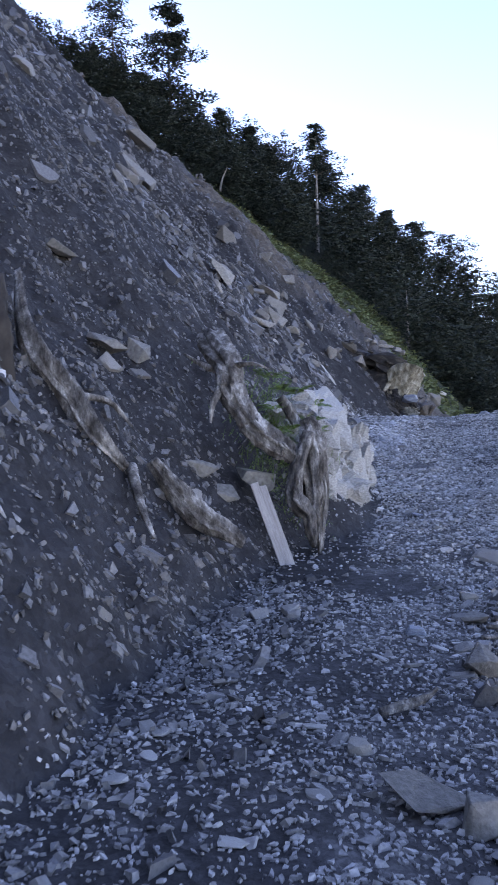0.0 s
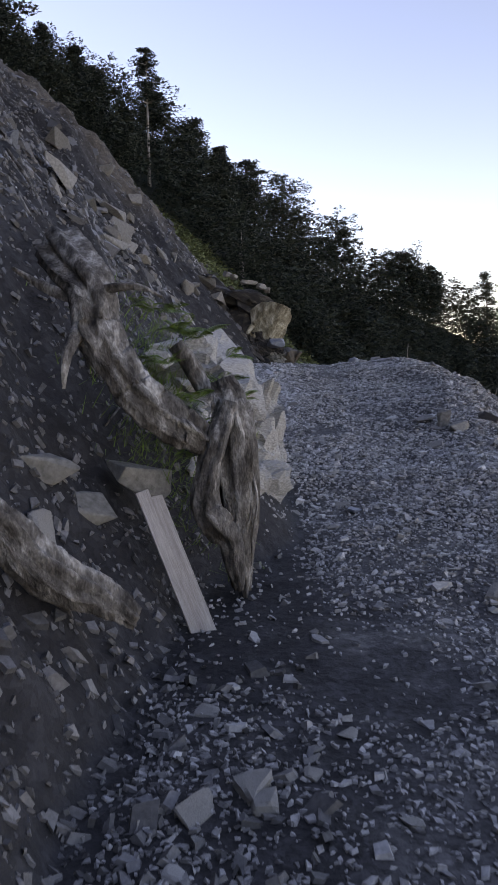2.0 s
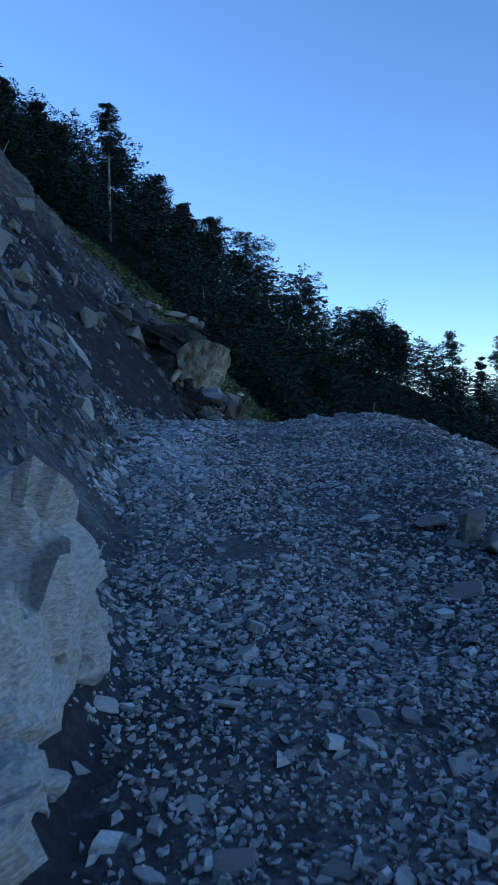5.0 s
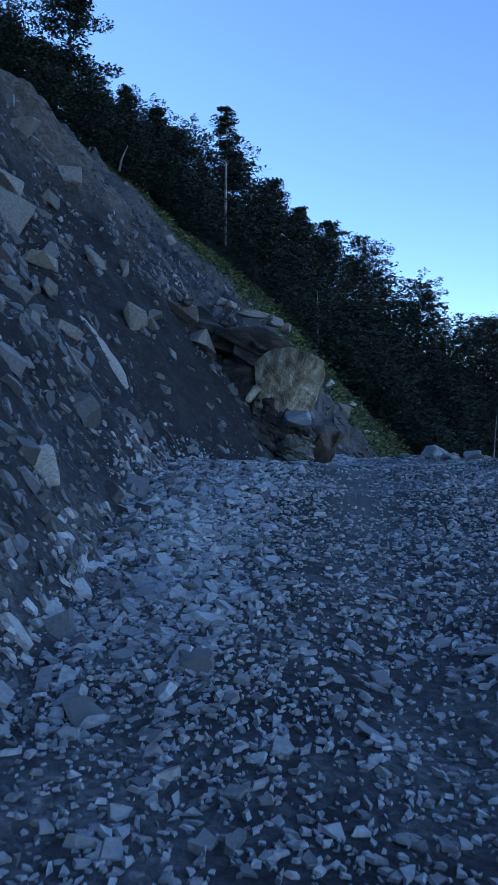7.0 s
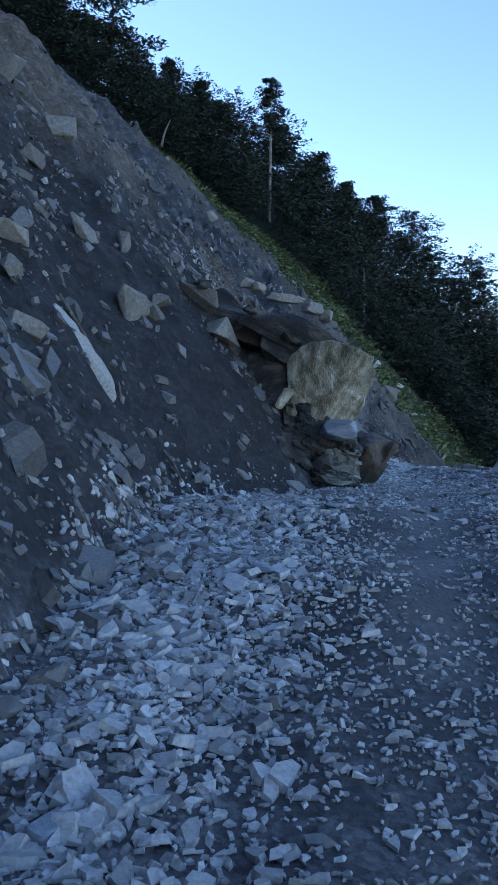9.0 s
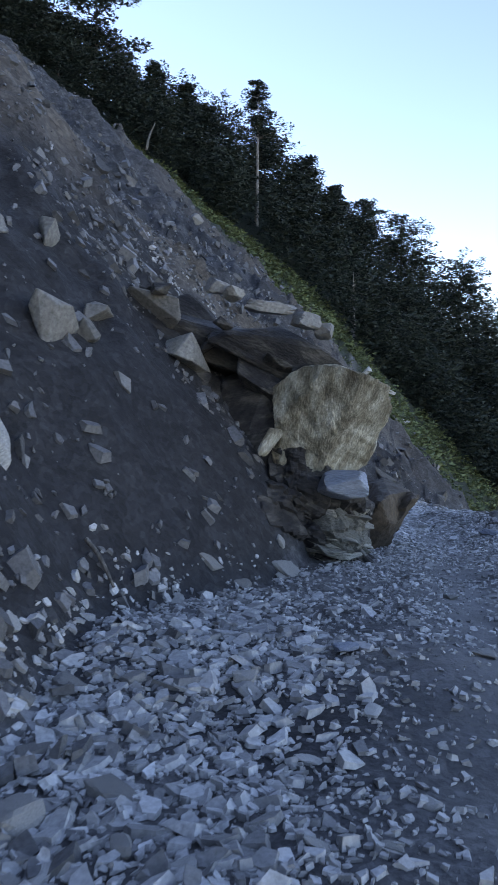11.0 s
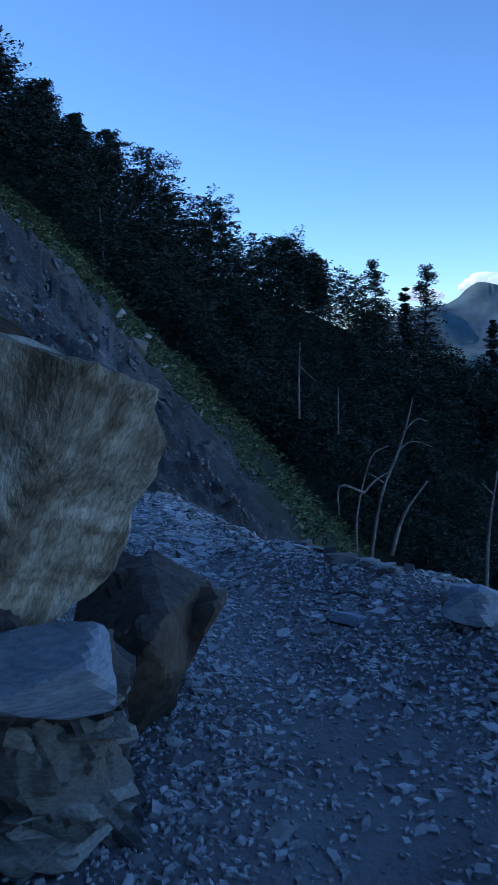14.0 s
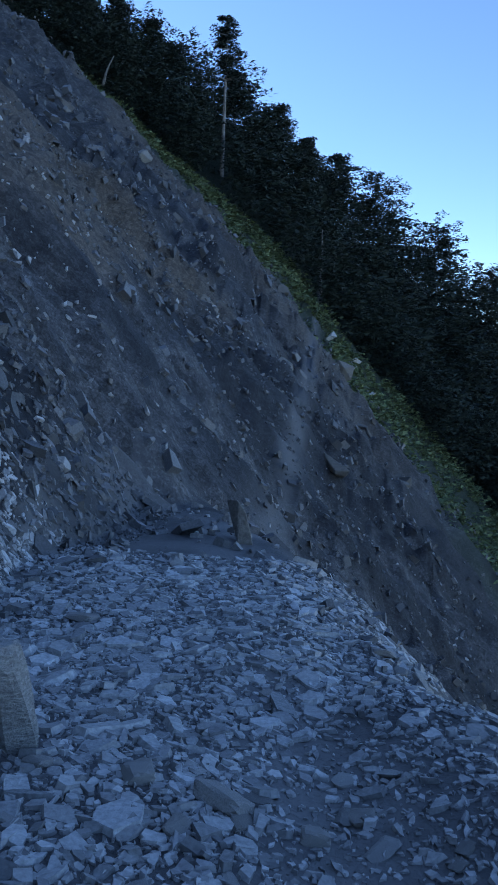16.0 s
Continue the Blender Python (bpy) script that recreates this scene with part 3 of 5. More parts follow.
def block_mesh(name, size, seed, mat, points=15, fine=2, chips=0.012):
    """An angular block with flat broken faces and sharp edges, its faces slightly uneven."""
    r = np.random.default_rng(seed)
    p = r.uniform(-1, 1, (points, 3))
    p /= np.max(np.abs(p), axis=1)[:, None] ** 0.8
    b = bmesh.new()
    for q in p * np.array(size) * 0.54:
        b.verts.new(q)
    got = bmesh.ops.convex_hull(b, input=b.verts[:])
    spare = [g for g in set(got["geom_interior"] + got["geom_unused"]) if isinstance(g, bmesh.types.BMVert)]
    bmesh.ops.delete(b, geom=spare, context="VERTS")
    bmesh.ops.dissolve_limit(b, angle_limit=0.3, verts=b.verts[:], edges=b.edges[:])
    bmesh.ops.bevel(b, geom=b.edges[:], offset=0.018 * max(size), segments=1, affect="EDGES")
    bmesh.ops.triangulate(b, faces=b.faces[:])
    if fine:
        bmesh.ops.subdivide_edges(b, edges=[e for e in b.edges if e.calc_length() > 0.12 * max(size)], cuts=fine, use_grid_fill=True)
        bmesh.ops.triangulate(b, faces=b.faces[:])
        b.normal_update()
        at = np.array([v.co[:] for v in b.verts])
        push = chips * max(size) * (grain3(at, 0.3 * max(size), seed % 40) + 0.6 * grain3(at, 0.1 * max(size), seed % 30 + 5))
        for v, d in zip(b.verts, push):
            v.co += v.normal * float(d)
    me = bpy.data.meshes.new(name)
    b.to_mesh(me)
    b.free()
    me.materials.append(mat)
    return me


def block(name, centre, size, seed, mat, parent=None, turn=(0, 0, 0), **shape):
    ob = new(name, block_mesh(name, size, seed, mat, **shape))
    ob.parent = parent
    ob.matrix_basis = pose(*centre, *turn)
    return ob


# pale outcrop beside the track, of jointed blocks
outcrop = new("rock_outcrop")
outcrop.location = (-1.0, 10.0, 0.3)
tagged(outcrop, "pale grey fractured bedrock outcrop beside the track", "rock")
for k, (cx, cy, cz, sx, sy, sz) in enumerate([
    (-0.80, 10.85, 0.70, 0.80, 1.05, 1.00), (-1.10, 10.25, 1.05, 0.85, 1.15, 1.25), (-1.10, 9.50, 0.70, 0.75, 1.00, 1.05),
    (-1.15, 8.95, 0.45, 0.75, 0.75, 0.75), (-1.22, 9.20, 1.15, 0.75, 0.85, 0.75), (-0.98, 10.20, 0.38, 0.5, 0.90, 0.55),
    (-1.25, 9.75, 1.35, 0.55, 0.60, 0.55), (-0.72, 10.95, 0.55, 0.45, 0.70, 0.50),
    (-0.88, 9.55, 0.38, 0.58, 0.85, 0.62), (-0.98, 9.0, 0.22, 0.52, 0.75, 0.5), (-0.72, 10.35, 0.62, 0.5, 0.8, 0.62),
]):
    piece = rock("core_block", (0, 0, 0), (sx * 0.92, sy * 0.92, sz * 0.9), 211 + 7 * k, PALE_ROCK, outcrop, level=5, cuts=7, chips=0.016, steps=0.012, facets=46)
    piece.matrix_basis = pose(cx + 0.97, cy - 10.0, cz - 0.32, 0, 0, 17 * k)
rk = np.random.default_rng(61)
for k in range(90):
    cy = rk.uniform(8.75, 10.95)
    cz = rk.uniform(0.12, 1.48)
    face = np.interp(cz, [0.1, 0.45, 0.85, 1.2, 1.5], [-0.90, -0.76, -0.64, -0.86, -1.06]) - 0.16 * (10.7 - cy)
    size = rk.uniform(0.10, 0.30)
    block("block", (face + 1.0 - 0.3 * size, cy - 10.0, cz - 0.3), (size, size * rk.uniform(0.9, 1.6), size * rk.uniform(0.3, 0.9)), 1200 + k, PALE_ROCK, outcrop, (rk.uniform(-15, 25), rk.uniform(15, 50), rk.uniform(-25, 25)), points=11, fine=1, chips=0.02)
for cx, cy, cz, sx, sz, turn, seed in ((-1.62, 7.62, 0.36, 0.42, 0.26, 12, 5), (-1.5, 7.95, 0.72, 0.34, 0.24, 30, 6), (-1.78, 7.5, 0.62, 0.44, 0.22, -10, 7),
                                       (-1.93, 7.42, 0.88, 0.32, 0.14, 25, 10)):
    tagged(block("bank_rock", (cx, cy, cz), (sx, sx * 0.8, sz), seed, BANK_ROCK, None, (6, 12, turn), points=13),
           "squared grey-brown rock set in the earth bank", "rock", "rocks in the bank")

# crag and overhanging boulder on the bend
tagged(rock("boulder", (-0.12, 23.45, 2.20), (0.93, 1.08, 1.0), 23, TAN_ROCK, turn=(0, 13, 0), level=6, cuts=16, chips=0.035, taper=0.3),
       "tan overhanging boulder with a pale weathered face", "boulder")
crag = new("crag")
crag.location = (-0.6, 23.5, 1.2)
tagged(crag, "dark layered crag with a hollow under its brow", "rock")
for k, (name, cx, cy, cz, sx, sy, sz, mat, layers) in enumerate([
    ("ledge", -0.1, 23.42, 1.28, 0.82, 1.0, 0.72, DARK_ROCK, 0.06), ("cheek", -0.35, 23.35, 1.75, 0.55, 0.9, 0.85, DARK_ROCK, 0.08),
    ("strata", 0.0, 23.26, 1.26, 0.5, 0.66, 0.6, STRATA, 0.05), ("foot_block", -0.55, 23.05, 1.38, 0.70, 0.6, 0.7, DARK_ROCK, 0.07),
]):
    piece = rock(name, (0, 0, 0), (sx, sy, sz), 310 + 11 * k, mat, crag, level=5, cuts=7, chips=0.03, steps=0.015, layers=layers, dip=0.35, facets=40)
    piece.matrix_basis = pose(cx + 0.6, cy - 23.5, cz - 1.2, 4 * k - 10, 8, 13 * k)
for k, (name, cx, cy, cz, sx, sy, sz, turn) in enumerate((
    ("back_wall", -0.80, 23.55, 1.95, 1.0, 0.9, 1.5, (0, -14, 8)), ("side_wall", -1.2, 23.5, 2.0, 0.9, 0.8, 1.1, (0, -30, -10)), ("brow", -0.42, 23.62, 2.80, 1.5, 1.15, 0.46, (0, 24, 6)),
    ("brow", -1.15, 23.7, 2.98, 1.1, 1.0, 0.5, (0, 16, 20)), ("overhang", -0.62, 23.4, 2.5, 0.75, 0.7, 0.4, (0, 30, 0)), ("flank", -1.65, 23.45, 2.7, 0.9, 0.7, 0.7, (0, 25, 15)), ("shoulder", -1.5, 23.75, 3.15, 0.8, 0.7, 0.5, (0, 30, 30)),
)):
    block(name, (cx + 0.6, cy - 23.5, cz - 1.2), (sx, sy, sz), 410 + 3 * k, DARK_ROCK, crag, turn, points=20, fine=3, chips=0.014)
rk = np.random.default_rng(78)
for k in range(40):
    cz = 0.98 + 0.56 * (k // 3) / 13
    wide = 0.30 + 0.10 * math.sin(3.0 * (cz - 0.95) / 0.6)
    block("stratum", (0.62 + rk.uniform(-0.16, 0.12), -0.32 + rk.uniform(-0.16, 0.2), cz - 1.2), (wide * rk.uniform(0.6, 1.3), wide * rk.uniform(0.9, 1.5), rk.uniform(0.05, 0.09)), 1600 + k, STRATA, crag, (rk.uniform(-8, 8), rk.uniform(2, 20), rk.uniform(-40, 40)), points=14, fine=1, chips=0.02)
rk = np.random.default_rng(77)
for k in range(16):
    cx = rk.uniform(-1.8, 0.05)
    cz = 3.2 - 0.62 * (cx + 1.0) - rk.uniform(0.1, 0.42)
    size = rk.uniform(0.12, 0.3)
    block("chunk", (cx + 0.6, rk.uniform(-0.5, -0.1), cz - 1.2), (size, size * 0.8, size * rk.uniform(0.3, 0.6)), 900 + k, DARK_ROCK, crag, (rk.uniform(-20, 20), rk.uniform(0, 35), rk.uniform(0, 180)), points=11, fine=0)
tagged(rock("rock_slab", (0.38, 24.3, 1.26), (0.5, 0.95, 0.66), 37, BROWN_SLAB, turn=(0, 20, 0), level=5, cuts=6, chips=0.02, facets=22),
       "smooth dark brown slab leaning against the boulder", "rock")
tagged(rock("blue_stone", (0.08, 22.9, 1.73), (0.40, 0.42, 0.22), 41, BLUE_STONE, level=4, cuts=30, chips=0.012),
       "rounded blue-grey banded stone resting on the ledge", "stone")
tagged(rock("rock_flake", (-0.56, 22.95, 2.08), (0.11, 0.08, 0.24), 47, TAN_ROCK, turn=(0, 25, 10), level=3, cuts=5, chips=0.02),
       "tan rock flake wedged in the hollow", "stone")
for cx, cy, cz, sx, sz, turn in ((-0.57, 23.05, 3.2, 0.42, 0.10, 5), (-0.28, 23.1, 3.1, 0.24, 0.14, 40), (-0.12, 23.2, 3.02, 0.2, 0.12, 80), (-1.06, 23.35, 3.42, 0.22, 0.13, 20),
                                 (-0.92, 23.3, 3.36, 0.2, 0.12, 60)):
    tagged(rock("flat_stone", (cx, cy, cz), (sx, sx * 0.8, sz), int(500 - 90 * cx), STONE, turn=(0, 6, turn), level=3, cuts=5, chips=0.02),
           "flat pale stone lying on the crag's brow", "stone", "stones on the brow")
for cx, cy, sx, sz, turn, seed in ((-1.98, 21.65, 0.36, 0.42, 20, 61), (-1.8, 22.2, 0.27, 0.22, 50, 62), (-1.78, 21.9, 0.2, 0.2, 0, 63), (-1.62, 23.2, 0.5, 0.34, 30, 64), (-1.3, 23.15, 0.46, 0.3, 70, 65),
                                   (-3.24, 23.1, 0.42, 0.4, 30, 66), (-3.31, 20.86, 0.62, 0.55, 15, 67), (-3.27, 22.4, 0.34, 0.22, 40, 68), (-2.56, 21.8, 0.46, 0.2, 55, 69), (-2.83, 20.7, 0.4, 0.3, 10, 70), (-2.59, 20.3, 0.24, 0.2, 35, 71),
                                   (-3.48, 21.1, 0.6, 0.26, 60, 72), (-3.97, 23.0, 0.5, 0.4, 5, 73), (-2.3, 22.5, 0.26, 0.3, 80, 74), (-3.19, 14.1, 0.5, 0.3, 20, 75), (-2.64, 14.9, 0.6, 0.26, 35, 76), (-5.54, 16.7, 0.9, 0.5, 15, 77),
                                   (-7.1, 21.5, 1.0, 0.7, 25, 78), (-3.57, 8.14, 0.34, 0.12, 45, 79), (-2.65, 7.9, 0.3, 0.22, 10, 80), (-2.82, 7.5, 0.34, 0.14, 60, 81), (-2.9, 17.4, 0.45, 0.3, 40, 82), (-3.6, 18.6, 0.55, 0.4, 70, 83),
                                   (-2.5, 18.9, 0.36, 0.24, 25, 84), (-4.2, 19.8, 0.6, 0.35, 50, 85), (-3.0, 19.2, 0.42, 0.3, 0, 86), (-4.6, 21.6, 0.7, 0.4, 30, 87), (-2.2, 19.6, 0.3, 0.2, 65, 88)):
    z = float(ground(cx, cy))
    tagged(block("slide_block", (cx, cy, z + 0.05), (sx, sx * 0.8, sz * 0.9), seed, SLIDE_ROCK, None, (10, 32, turn), points=12),
           "angular grey-tan block stuck in the landslide", "rock", "blocks in the slide")
tagged(block("standing_slab", (0.27, 30.9, float(ground(0.27, 30.9)) + 0.12), (0.14, 0.3, 0.55), 97, SLIDE_ROCK, None, (0, -16, 10), points=14), "grey slab standing upright beside a hollow in the slide", "rock")
# large stones on the far slide and pale ones below the woods
for k, (cx, cy, size) in enumerate(((1.5, 52, 1.1), (-4, 58, 1.0), (6, 70, 1.4), (-9, 74, 1.5), (2.5, 84, 1.8), (-3, 92, 1.8), (4, 104, 1.6), (1.5, 105, 1.5), (2.8, 103, 1.3), (5.5, 103, 1.2), (-14, 88, 1.6), (12, 92, 1.5), (-1, 66, 0.9))):
    tagged(block("slope_boulder", (cx, cy, float(ground(cx, cy)) + 0.1 * size), (size, size * 0.8, size * 0.6), 1300 + k, SLIDE_ROCK if cy < 100 else PALE_ROCK, None, (8, 36, 25 * k), points=12, fine=1),
           "large angular boulder on the far landslide", "boulder", "boulders on the far slide")

# stones that stand out on the track and its banks: plan position and size
BASES = [rock_mesh("stone", (1, 0.72, 0.26), 700 + k, STONE, level=3, cuts=4, chips=0.012) for k in range(9)]
CHUNKS = [rock_mesh("stone", (1, 0.8, 0.55), 720 + k, STONE, level=3, cuts=4, chips=0.015) for k in range(6)]
BLUES = [rock_mesh("stone", (1, 0.75, 0.3), 740 + k, BLUE_STONE, level=3, cuts=4, chips=0.012) for k in range(3)]
near_start = [(-1.72, 4.39, .13), (-1.06, 3.64, .08), (-.66, 3.71, .08), (-.23, 3.46, .14), (-1.06, 5.65, .17), (-.82, 5.71, .14), (.35, 5.73, .21), (.32, 4.99, .15),
              (.27, 4.57, .16), (.41, 6.2, .15), (.7, 7.76, .29), (-1.05, 4.33, .13), (0, 4.74, .11), (-.86, 5.81, .16), (-.64, 5.91, .10), (-.46, 6.21, .09), (.45, 4.3, .22), (.5, 3.7, .2)]
bank_near = [(-1.86, 7.02, .26), (-2.59, 7.73, .23), (-2.77, 7.35, .24), (-3.52, 10.18, .30), (-5.63, 16.96, .6), (-3.8, 17.12, .45), (-2.6, 10.01, .29), (-2.71, 15.57, .5),
             (-3.74, 20.79, .44), (-1.74, 6.86, .15), (-1.4, 6.02, .07), (-2.5, 12.2, .3), (-3.1, 13.4, .26), (-4.4, 12.5, .4), (-4.9, 14.2, .45), (-6.2, 13.0, .4)]
mid_track = [(-.41, 9.87, .10), (0, 10.08, .14), (-.25, 11.85, .14), (-.17, 9.24, .11), (.27, 9.24, .09), (.48, 13.42, .10), (.16, 9.19, .09), (.62, 14.74, .11), (-.1, 14.65, .17),
             (-.46, 14.29, .2), (-.62, 15.12, .11), (-.38, 15.13, .09), (-1.13, 16.68, .13), (-1.32, 16.35, .2), (-1.9, 17.7, .14), (-.85, 16.69, .16), (.06, 14.39, .07), (1.3, 12.1, .22), (1.5, 12.9, .16)]
heap = [(-.59, 15.41, .12), (-.07, 15.08, .10), (-.86, 17.25, .16), (-.9, 16.45, .13), (-.27, 15.56, .10), (-.85, 18.37, .2), (-.78, 18.09, .16), (-.66, 18.0, .15), (-.78, 19.45, .15),
        (-.3, 19.47, .12), (-1.03, 19.34, .14), (-1.13, 19.12, .12), (.01, 17.77, .08), (.13, 19.75, .10), (-.89, 17.59, .10), (-.55, 17.39, .11), (-.62, 18.6, .17), (-.95, 18.8, .16), (-.5, 18.3, .1)]
bend = [(.11, 20.87, .12), (-.07, 19.84, .08), (-.16, 20.32, .18), (-.59, 21.61, .16), (-.36, 22.19, .21), (-.49, 20.3, .14), (-.4, 22.4, .15), (-.04, 22.95, .16), (-.79, 21.46, .18),
        (-.27, 19.59, .07), (.77, 20.02, .15), (.94, 20.31, .12), (.78, 21.55, .09), (-.21, 20.03, .07), (1.39, 23.67, .07), (1.44, 24.9, .12), (.46, 23.6, .08), (.12, 22.75, .12)]
rim = [(2.25, 24.91, .21), (2.26, 24.06, .14), (2.28, 23.65, .20), (2.14, 23.13, .18), (2.15, 22.86, .17), (1.96, 22.57, .16), (1.74, 22.51, .10), (1.57, 22.32, .10), (1.57, 22.08, .09),
       (2.14, 25.71, .12), (1.87, 22.32, .12), (2.3, 23.4, .2), (2.2, 23.9, .14), (1.88, 26.13, .19), (2.07, 25.97, .12), (2.1, 25.75, .12), (2.05, 22.2, .18), (2.25, 21.6, .2), (2.2, 20.9, .17)]
beyond = [(1.55, 25.07, .12), (1.44, 25.95, .08), (.66, 26.23, .25), (1.43, 27.71, .10), (.75, 27.22, .08), (1.35, 27.93, .17), (1.55, 27.71, .16), (.51, 27.39, .12),
          (-.5, 28.55, .14), (-.4, 28.08, .22), (-.04, 26.32, .14), (1.16, 26.27, .14), (.54, 26.0, .13), (.75, 26.12, .13), (.99, 26.12, .13), (1.47, 26.02, .09), (.34, 26.3, .16), (-.24, 26.48, .15), (.11, 26.81, .13)]
r = np.random.default_rng(17)
for stones, label, group in (
    (near_start, "angular grey slate stone lying on the dirt track", "stones on the first stretch"), (bank_near, "grey slate slab lying on the rubble slope", "slabs on the slope"),
    (mid_track, "flat grey slate stone lying on the climbing track", "stones on the climb"), (heap, "pale grey slate slab in the heap beside the track", "slabs in the heap"),
    (bend, "grey slate stone lying below the boulder", "stones at the bend"), (rim, "pale rough stone on the track's outer rim", "stones on the rim"),
    (beyond, "flat bluish slate slab beyond the boulder", "slabs beyond the boulder"),
):
    for sx, sy, size in stones:
        kind = CHUNKS if stones is rim or r.random() < 0.25 else BASES
        ob = new("stone", kind[r.integers(len(kind))])
        size *= 1.35 if stones is rim else 1.0
        z = float(ground(sx, sy))
        d = 0.12
        tilt = Vector((-(float(ground(sx + d, sy)) - float(ground(sx - d, sy))) / (2 * d), -(float(ground(sx, sy + d)) - float(ground(sx, sy - d))) / (2 * d), 1)).normalized()
        tilt = (tilt + Vector(r.normal(0, 0.12, 3))).normalized()
        m = Matrix.Translation((sx, sy, z + size * 0.06)) @ tilt.to_track_quat("Z", "Y").to_matrix().to_4x4() @ pose(0, 0, 0, 0, 0, r.uniform(0, 360))
        ob.matrix_world = m @ Matrix.Diagonal((size * 0.9, size * 0.9, size * r.uniform(0.75, 1.1), 1))
        tagged(ob, label, "stone", group)
PLATES = [rock_mesh("slate_plate", (1, 0.62, 0.2), 760 + k, SLATE_ONE, level=2, cuts=4, chips=0.01) for k in range(12)]
count = 0
while count < 270:
    sy = r.uniform(2.5, 28.5)
    sx = r.uniform(float(foot(sy)) - 0.1, min(float(road_edge(sy)) - 0.05, float(foot(sy)) + 2.6))
    if r.random() > float(strewn(sx, sy)):
        continue
    size = r.uniform(0.06, 0.13)
    d = 0.08
    tilt = Vector((-(float(ground(sx + d, sy)) - float(ground(sx - d, sy))) / (2 * d), -(float(ground(sx, sy + d)) - float(ground(sx, sy - d))) / (2 * d), 1)).normalized()
    tilt = (tilt + Vector(r.normal(0, 0.15, 3))).normalized()
    ob = new("slate_plate", PLATES[r.integers(12)])
    ob.matrix_world = Matrix.Translation((sx, sy, float(ground(sx, sy)) + size * 0.05)) @ tilt.to_track_quat("Z", "Y").to_matrix().to_4x4() @ pose(0, 0, 0, 0, 0, r.uniform(0, 360)) @ Matrix.Diagonal((size, size, size, 1))
    tagged(ob, "thin grey slate plate lying on the track", "slate", "slate plates on the track")
    count += 1
for sx, sy, size in ((.02, 5.31, .17), (-.49, 15.52, .18), (-.52, 15.84, .13), (.08, 9.91, .13), (-.18, 18.01, .15), (.12, 19.89, .12), (1.63, 25.0, .2)):
    ob = new("stone", BLUES[r.integers(3)])
    ob.matrix_world = pose(sx, sy, float(ground(sx, sy)) + 0.02, r.uniform(-8, 8), r.uniform(-8, 8), r.uniform(0, 360)) @ Matrix.Diagonal((size, size, size, 1))
    tagged(ob, "blue-grey slate stone lying on the track", "stone", "blue stones")
for k, (cx, cy, sx, sz) in enumerate(((0.38, 4.62, 0.2, 0.2), (0.05, 3.08, 0.34, 0.1), (0.42, 5.66, 0.24, 0.1), (0.22, 2.9, 0.2, 0.14), (0.45, 4.25, 0.16, 0.14), (1.58, 12.95, 0.26, 0.24), (1.7, 12.7, 0.3, 0.14), (1.45, 13.4, 0.3, 0.1))):
    tagged(block("edge_stone", (cx, cy, float(ground(cx, cy)) + 0.3 * sz), (sx, sx * 0.75, sz), 1400 + k, SLIDE_ROCK, None, (5, 8, 40 * k), points=12),
           "rough grey-tan stone on the track's crumbling edge", "stone", "stones on the crumbling edge")
tagged(rock("edge_block", (2.22, 24.6, 1.2), (0.42, 0.3, 0.22), 81, BLUE_STONE, turn=(0, 18, 35), level=3, cuts=5, chips=0.02), "large blue-grey block on the track's outer rim", "stone")
tagged(rock("pale_slab", (-2.08, 20.5, 2.45), (0.2, 0.24, 0.95), 83, PALE_ROCK, turn=(0, -38, 0), level=4, cuts=7, chips=0.03), "long white splintered slab lying on the slope", "stone")
tagged(rock("white_stone", (-2.0, 17.2, 2.2), (0.16, 0.14, 0.26), 84, PALE_ROCK, turn=(0, -30, 0), level=3, cuts=5, chips=0.02), "white stone standing on the slope", "stone")
tagged(rock("white_stone", (-1.29, 16.2, 1.42), (0.24, 0.2, 0.28), 85, PALE_ROCK, turn=(0, -20, 40), level=3, cuts=5, chips=0.02), "pale cracked stone at the foot of the slope", "stone")
tagged(rock("white_stone", (-0.17, 26.4, 1.2), (0.15, 0.14, 0.5), 86, PALE_ROCK, turn=(8, -8, 0), level=3, cuts=5, chips=0.02), "white upright stone behind the boulder", "stone")


